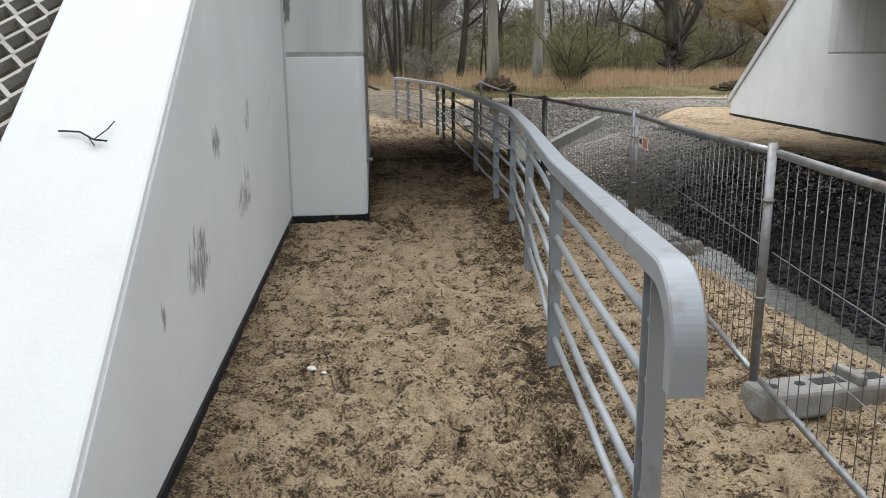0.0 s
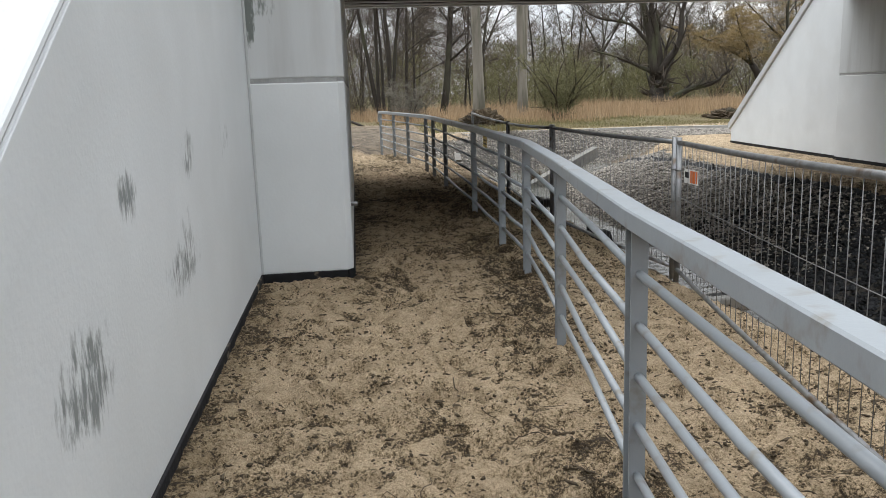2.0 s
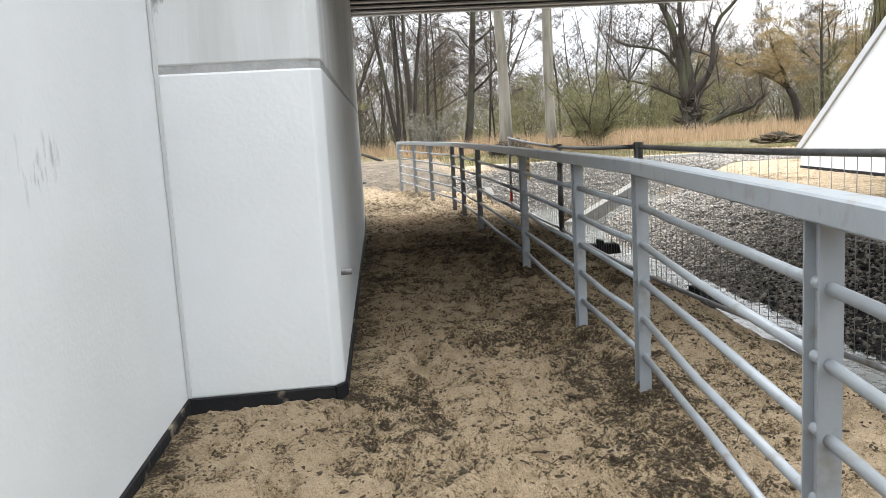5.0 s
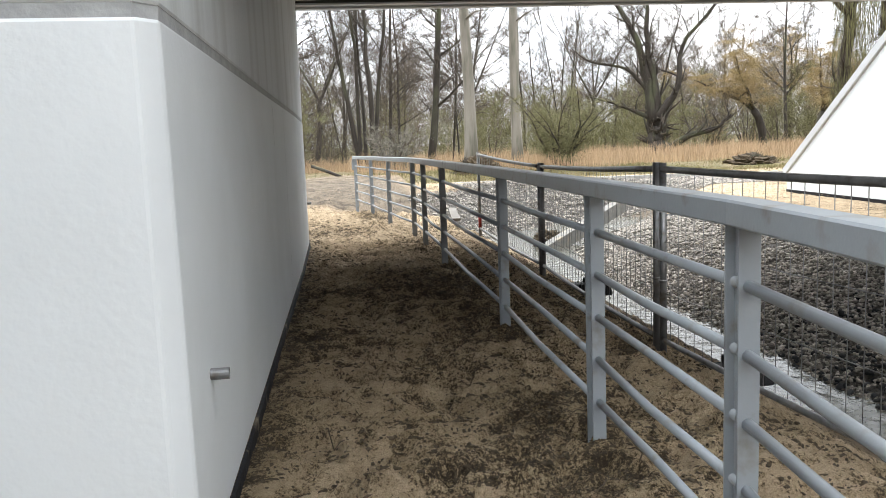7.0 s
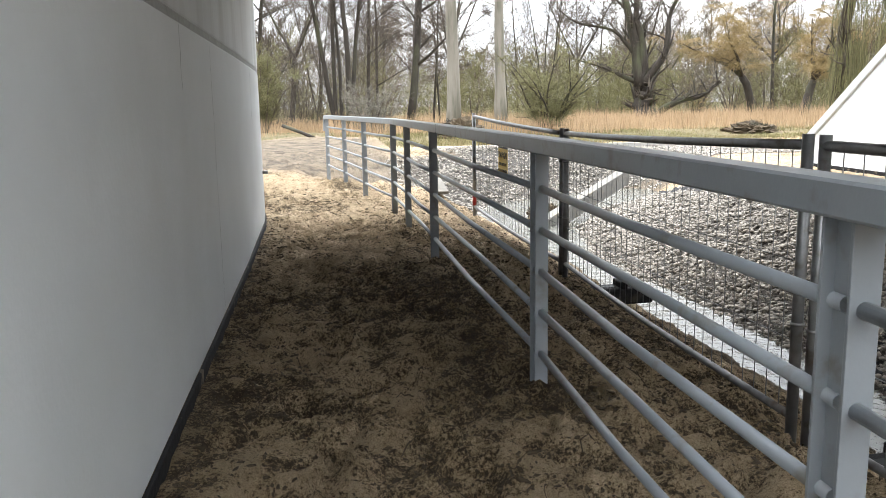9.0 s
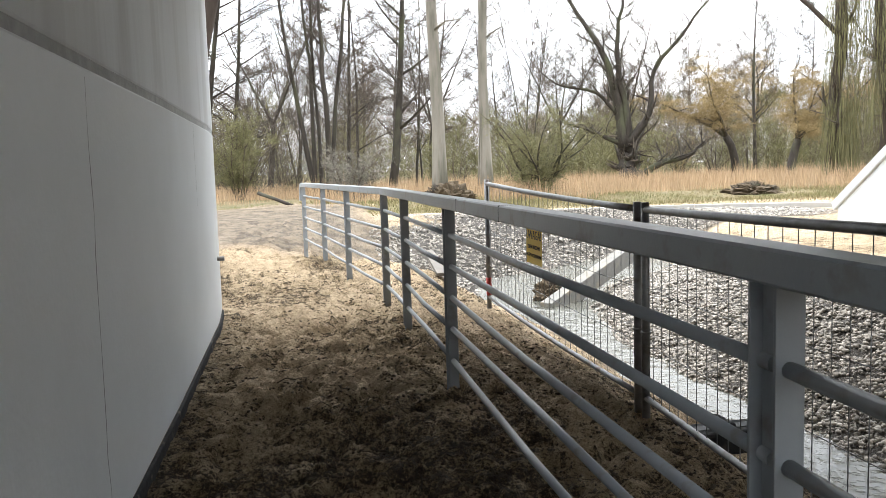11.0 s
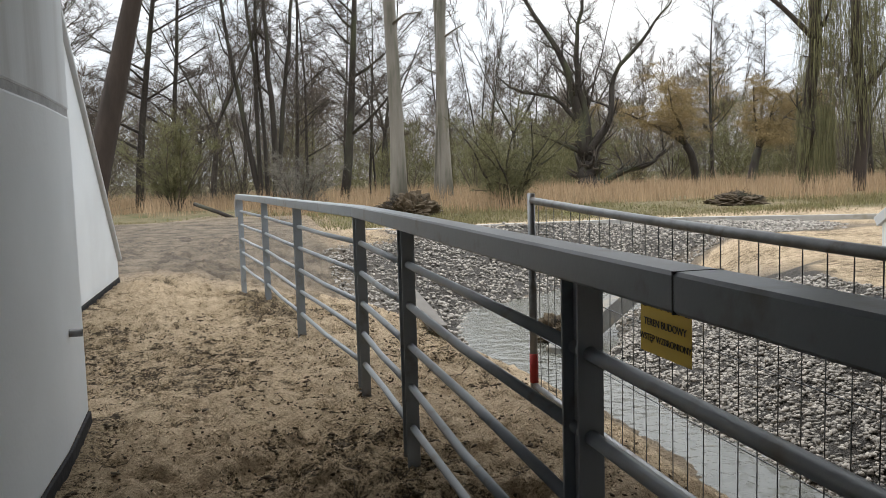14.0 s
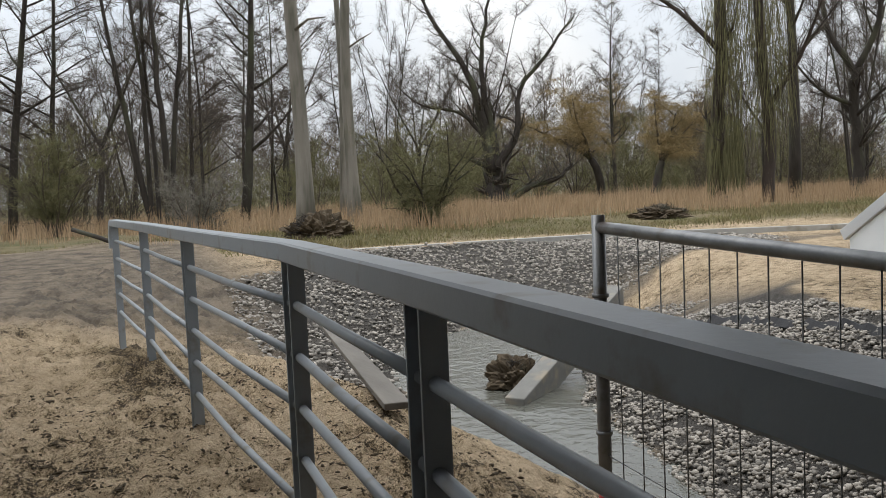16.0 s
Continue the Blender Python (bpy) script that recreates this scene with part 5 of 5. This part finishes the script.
near_g = gravel_spots(101, 64000, (3.9, 7.6, 8.0, 22), lambda x, y, r: before_beam(x, y) & (y + 1.5 * r.randn(len(y)) > 9.5))
stones("pebble_slope", "grey and brown river pebbles on the stream bank", near_g, (0.012, 0.030), M_PEB, 102)
# same bank before about y 9.5: larger, near-black stones
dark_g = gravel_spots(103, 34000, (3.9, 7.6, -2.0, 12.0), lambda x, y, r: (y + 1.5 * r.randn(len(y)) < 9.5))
stones("crushed_stone_slope", "near-black stones on the near stretch of the stream bank", dark_g, (0.018, 0.046), M_PEBD, 104)
far_g = gravel_spots(105, 42000, (0.5, 16.0, 19.0, 31.0), lambda x, y, r: ~before_beam(x, y) | (y > 22))
stones("pebble_bank", "grey and brown river pebbles on the far bank", far_g, (0.020, 0.044), M_PEB, 106)

# concrete sill that ends the pebble slope
d = (BEAM_B - BEAM_A)
sidev = Vector((-d.y, d.x, 0)).normalized() * 0.11
upv = Vector((0, 0, 0.10))
bm = slab_between([BEAM_A - sidev - upv * 2, BEAM_B - sidev - upv * 2, BEAM_B - sidev + upv, BEAM_A - sidev + upv],
                  [BEAM_A + sidev - upv * 2, BEAM_B + sidev - upv * 2, BEAM_B + sidev + upv, BEAM_A + sidev + upv])
tagged(part("concrete_sill", soften(bm, 0.012), M_CONC), "pale concrete sill up the pebble bank", "kerb")
# pale kerb along the top of the far bank
pts = [(3.4, 30.3), (6.2, 30.0), (9.0, 29.8), (11.75, 29.45), (16.4, 27.3), (24, 25.0)]
kerb = thing("kerb", "pale concrete kerb along the far track", "kerb", kind="structure")
for (x0, y0), (x1, y1) in zip(pts, pts[1:]):
    t = Vector((x1 - x0, y1 - y0, 0)).normalized() * 0.02
    s = Vector((-t.y, t.x, 0)).normalized() * 0.09
    a = [Vector((x0, y0, -0.3)) + t, Vector((x1, y1, -0.3)) - t, Vector((x1, y1, 0.02)) - t, Vector((x0, y0, 0.02)) + t]
    part("kerb_length", soften(slab_between([p - s for p in a], [p + s for p in a]), 0.01), M_KERB, kerb)


# ---- small things ----
def clods(seed, n, where):
    r = np.random.RandomState(seed)
    x, y = r.uniform(-1.08, 2.7, n), -1.6 + 20 * r.rand(n) ** 1.25
    m = terrain(x, y)[3]
    keep = (r.rand(n) < where(x, y, m)) & (x > np.where((y > 5.7) & (y < 15.3), -0.28, -1.08))
    return np.stack([x, y], -1)[keep]


ob = stones("soil_clods", "small dark clods of soil and rotted leaves", clods(201, 420000, lambda x, y, m: np.clip(0.16 + 0.45 * m, 0.05, 0.55) * (0.10 + 0.90 * ease(vnoise(x * 9, y * 11, 205) + 0.5 * vnoise(x * 23, y * 29, 206), -0.05, 0.5))), (0.0025, 0.011), M_SOIL, 202, 0.3, 0, 2.6)
ob["category"] = "soil"

# lattice paving on the bank behind the coping
row_dir = Vector((0, 0.827, 0.562))


def lattice(bank_parent):
    """Zigzag open concrete pavers laid up the slope."""
    out = []
    for k in range(7):
        out.append((k * 0.07, 0.045 if k % 2 else -0.045))
    bm = bmesh.new()
    w, h = 0.017, 0.05
    lo = [bm.verts.new((u, v - w, 0)) for u, v in out] + [bm.verts.new((u, v + w, 0)) for u, v in out[::-1]]
    hi = [bm.verts.new((p.co.x, p.co.y, h)) for p in lo]
    n = len(lo)
    bm.faces.new(lo[::-1])
    bm.faces.new(hi)
    for i in range(n):
        j = (i + 1) % n
        bm.faces.new((lo[i], lo[j], hi[j], hi[i]))
    bmesh.ops.recalc_face_normals(bm, faces=bm.faces)
    me = bpy.data.meshes.new("paver")
    bm.to_mesh(me)
    bm.free()
    me.materials.append(M_PAVER)
    base = Vector((-1.70, 0.2, 0.62))
    xaxis, nrm = Vector((-1, 0, 0)), Vector((0, -0.562, 0.827))
    for i in range(26):
        for j in range(3):
            p = base + row_dir * (i * 0.105) + xaxis * (j * 0.42 + (0.07 if i % 2 else 0.0)) + nrm * -0.02
            m = Matrix(((-1, 0, 0, p.x), (0, -0.827, -0.562, p.y), (0, -0.562, 0.827, p.z), (0, 0, 0, 1)))
            part("paver", me, M_PAVER, bank_parent, at=m)


# warning signs on the fence
def text_part(body, size, m, parent, material, name="lettering"):
    cu = bpy.data.curves.new(name, "FONT")
    cu.body, cu.size, cu.align_x, cu.align_y, cu.extrude = body, size, "CENTER", "CENTER", 0.0008
    tmp = new("tmp_text", cu)
    me = bpy.data.meshes.new_from_object(tmp.evaluated_get(bpy.context.evaluated_depsgraph_get()))
    bpy.data.objects.remove(tmp)
    bpy.data.curves.remove(cu)
    me.materials.clear()
    me.materials.append(material)
    return part(name, me, material, parent, at=m)


sign = thing("warning_sign", "yellow building site warning sign wired to the fence", "sign", at=Matrix(((0, 0, -1, 2.0), (-1, 0, 0, 13.18), (0, 1, 0, 0.69), (0, 0, 0, 1))))
part("sign_sheet", soften(box(bmesh.new(), (-0.185, -0.135, -0.003), (0.185, 0.135, 0.0)), 0.001), M_YELLOW, sign, "yellow sheet")
part("sign_strip", box(bmesh.new(), (-0.185, 0.135, -0.003), (0.185, 0.185, 0.0)), M_BLACK, sign, "dark strip along the top edge")
for i in range(5):
    part("strip_mark", box(bmesh.new(), (-0.15 + i * 0.035, 0.150, 0.0005), (-0.13 + i * 0.035, 0.166, 0.0012)), M_WHITE, sign)
text_part("UWAGA!", 0.088, Matrix.Translation((0.0, 0.07, 0.0015)), sign, M_BLACK)
text_part("TEREN BUDOWY", 0.040, Matrix.Translation((0.0, -0.015, 0.0015)), sign, M_BLACK)
text_part("WSTĘP WZBRONIONY", 0.036, Matrix.Translation((0.0, -0.075, 0.0015)), sign, M_BLACK)

osign = thing("small_sign", "small white and orange sign on the fence", "sign", at=Matrix(((0, 0, -1, 2.035), (-1, 0, 0, 4.59), (0, 1, 0, 0.865), (0, 0, 0, 1))))
part("sign_sheet", soften(box(bmesh.new(), (-0.115, -0.05, -0.003), (0.115, 0.05, 0.0)), 0.001), M_WHITE, osign)
part("orange_panel", box(bmesh.new(), (-0.01, -0.042, 0.0005), (0.105, 0.042, 0.0015)), M_ORANGE, osign, "orange printed panel")
part("dark_mark", box(bmesh.new(), (-0.10, -0.012, 0.0005), (-0.03, 0.03, 0.0015)), M_BLACK, osign)


def root_pile(name, label, x, y, w, h, seed, n=90, z=None):
    """A heap of torn roots and soil."""
    rng = random.Random(seed)
    ob = thing(name, label, "debris", at=pose(x, y, ground_z(x, y) if z is None else z))
    bm = bmesh.new()
    bmesh.ops.create_icosphere(bm, subdivisions=5, radius=1)
    for v in bm.verts:
        k = 1 + 0.45 * noise.noise(v.co * 1.9 + Vector((seed, 0, 0))) + 0.3 * noise.noise(v.co * 5) + 0.2 * noise.noise(v.co * 13)
        v.co = Vector((v.co.x * w / 2.1 * k, v.co.y * w / 3 * k, v.co.z * h * 0.62 * k))
    part("soil_mass", bm, M_SOIL, ob)
    vs, fs = [], []
    for k in range(n * 3):
        a, e = rng.random() * 6.283, rng.uniform(-0.1, 1.4)
        d = Vector((math.cos(a) * math.cos(e), math.sin(a) * math.cos(e) * 0.7, math.sin(e)))
        p = Vector((d.x * w / 2.2, d.y * w / 3, d.z * h * 0.62))
        q = Vector((rng.gauss(0, 1), rng.gauss(0, 1), rng.gauss(0.2, 0.6))).normalized() * w * rng.uniform(0.04, 0.16)
        bend_ = Vector((rng.gauss(0, 1), rng.gauss(0, 1), rng.gauss(0, 1))) * w * 0.025
        r = w * rng.uniform(0.003, 0.010)
        tube_geo([p * 0.75, p, p + q * 0.5 + bend_, p + q], [r, r * 0.8, r * 0.6, r * 0.2], 5, vs, fs)
    part("root_tangle", mesh_of("root_tangle", vs, fs, M_BARK, True), M_BARK, ob)["kind"] = "stuff"
    return ob


root_pile("root_plate", "heap of dark torn roots beside the dead trunk", 5.35, 34.2, 1.9, 0.95, 3)
root_pile("root_heap", "low heap of dark roots in the meadow", 16.4, 34.0, 1.9, 0.5, 4)
root_pile("driftwood_clump", "dark clump of roots at the foot of the sill", 4.55, 20.45, 0.7, 0.42, 5, 50, -0.93)

# board lying along the water's edge, and a fallen branch by the track
a, b = Vector((1.98, 16.7, 0.03)), Vector((2.5, 20.9, -0.12))
u = (b - a).normalized()
s = Vector((-u.y, u.x, 0)).normalized() * 0.075
tagged(part("board", soften(slab_between([a - s, b - s, b - s + Vector((0, 0, 0.04)), a - s + Vector((0, 0, 0.04))], [a + s, b + s, b + s + Vector((0, 0, 0.04)), a + s + Vector((0, 0, 0.04))]), 0.006), M_WOOD),
       "weathered brown board at the water's edge", "board")
tagged(tube("fallen_branch", [(-0.9, 36.6, 0.62), (-0.2, 36.2, 0.36), (0.5, 35.9, 0.05)], 0.06, M_BARK, None, 8), "dark fallen branch beside the track", "branch")

# crumpled paper and a dry twig
for px, py, pr in ((-0.63, 1.80, 0.017), (-0.575, 1.85, 0.011)):
    bm = bmesh.new()
    bmesh.ops.create_icosphere(bm, subdivisions=2, radius=pr)
    for v in bm.verts:
        v.co = Vector((v.co.x * 1.5, v.co.y, v.co.z * 0.7)) * (1 + 0.5 * noise.noise(v.co * 80))
    tagged(part("paper_scrap", bm, M_WHITE, at=pose(px, py, ground_z(px, py) + 0.008)), "crumpled white paper scrap on the sand", "litter", "paper scraps")
twig = thing("dry_twig", "dry forked twig lying on the white coping", "twig", at=pose(0, -0.05, 0.0))
cop = [(-1.46, 1.05, 1.33), (-1.38, 1.04, 1.326), (-1.32, 1.0, 1.30), (-1.27, 0.99, 1.295)]
tube("stem", cop, 0.004, M_BARK, twig, 6)
tube("side_twig", [(-1.32, 1.0, 1.30), (-1.28, 1.05, 1.335), (-1.265, 1.09, 1.36)], 0.0025, M_BARK, twig, 5)
tube("side_twig", [(-1.34, 1.01, 1.307), (-1.31, 0.97, 1.28)], 0.0025, M_BARK, twig, 5)

# dry stems and roots trodden into the sand
rng = random.Random(66)
vs, fs = [], []
for k in range(240):
    y0 = rng.uniform(-1.4, 17.5)
    rail = float(np.interp(y0, [p[1] for p in RAIL], [p[0] for p in RAIL]))
    x0 = rail + rng.gauss(0.1, 0.35) if k % 3 else rng.uniform(-0.2, 0.9)
    if x0 < (-0.2 if y0 > 5.6 else -0.95):
        continue
    a0, ln, p = rng.random() * 6.283, rng.uniform(0.05, 0.24), []
    for i in range(5):
        p.append((x0, y0, ground_z(x0, y0) + 0.006 + 0.008 * (i % 2)))
        a0 += rng.gauss(0, 0.5)
        x0, y0 = x0 + math.cos(a0) * ln / 4, y0 + math.sin(a0) * ln / 4
    r = rng.uniform(0.0015, 0.0035)
    tube_geo(p, [r, r, r, r * 0.8, r * 0.4], 5, vs, fs)
tagged(new("dry_stems", mesh_of("dry_stems", vs, fs, M_SOIL, True)), "dry brown stems and roots lying in the sand", "litter", kind="stuff")

# ragged edge of the membrane along the top of the pebble slope
rng = random.Random(9)
vs, fs = [], []
ys = np.arange(1.0, 21.6, 0.09)
for i, y in enumerate(ys):
    x = 6.98 + 0.10 * float(vnoise(np.array([y * 1.3]), np.array([0.0]), 5)[0]) + rng.uniform(-0.02, 0.02)
    z = ground_z(x, y)
    hgt = rng.uniform(0.02, 0.09)
    vs += [(x - 0.10, y, z - 0.03), (x, y, z + hgt), (x + 0.03, y, z + hgt * 0.9), (x + 0.05, y, z - 0.04)]
    if i:
        o = 4 * (i - 1)
        fs += [(o, o + 4, o + 5, o + 1), (o + 1, o + 5, o + 6, o + 2), (o + 2, o + 6, o + 7, o + 3)]
tagged(new("membrane_edge", mesh_of("membrane_edge", vs, fs, M_GEO)), "ragged black membrane edge along the pebble slope", "membrane", kind="structure")

lattice(bank)
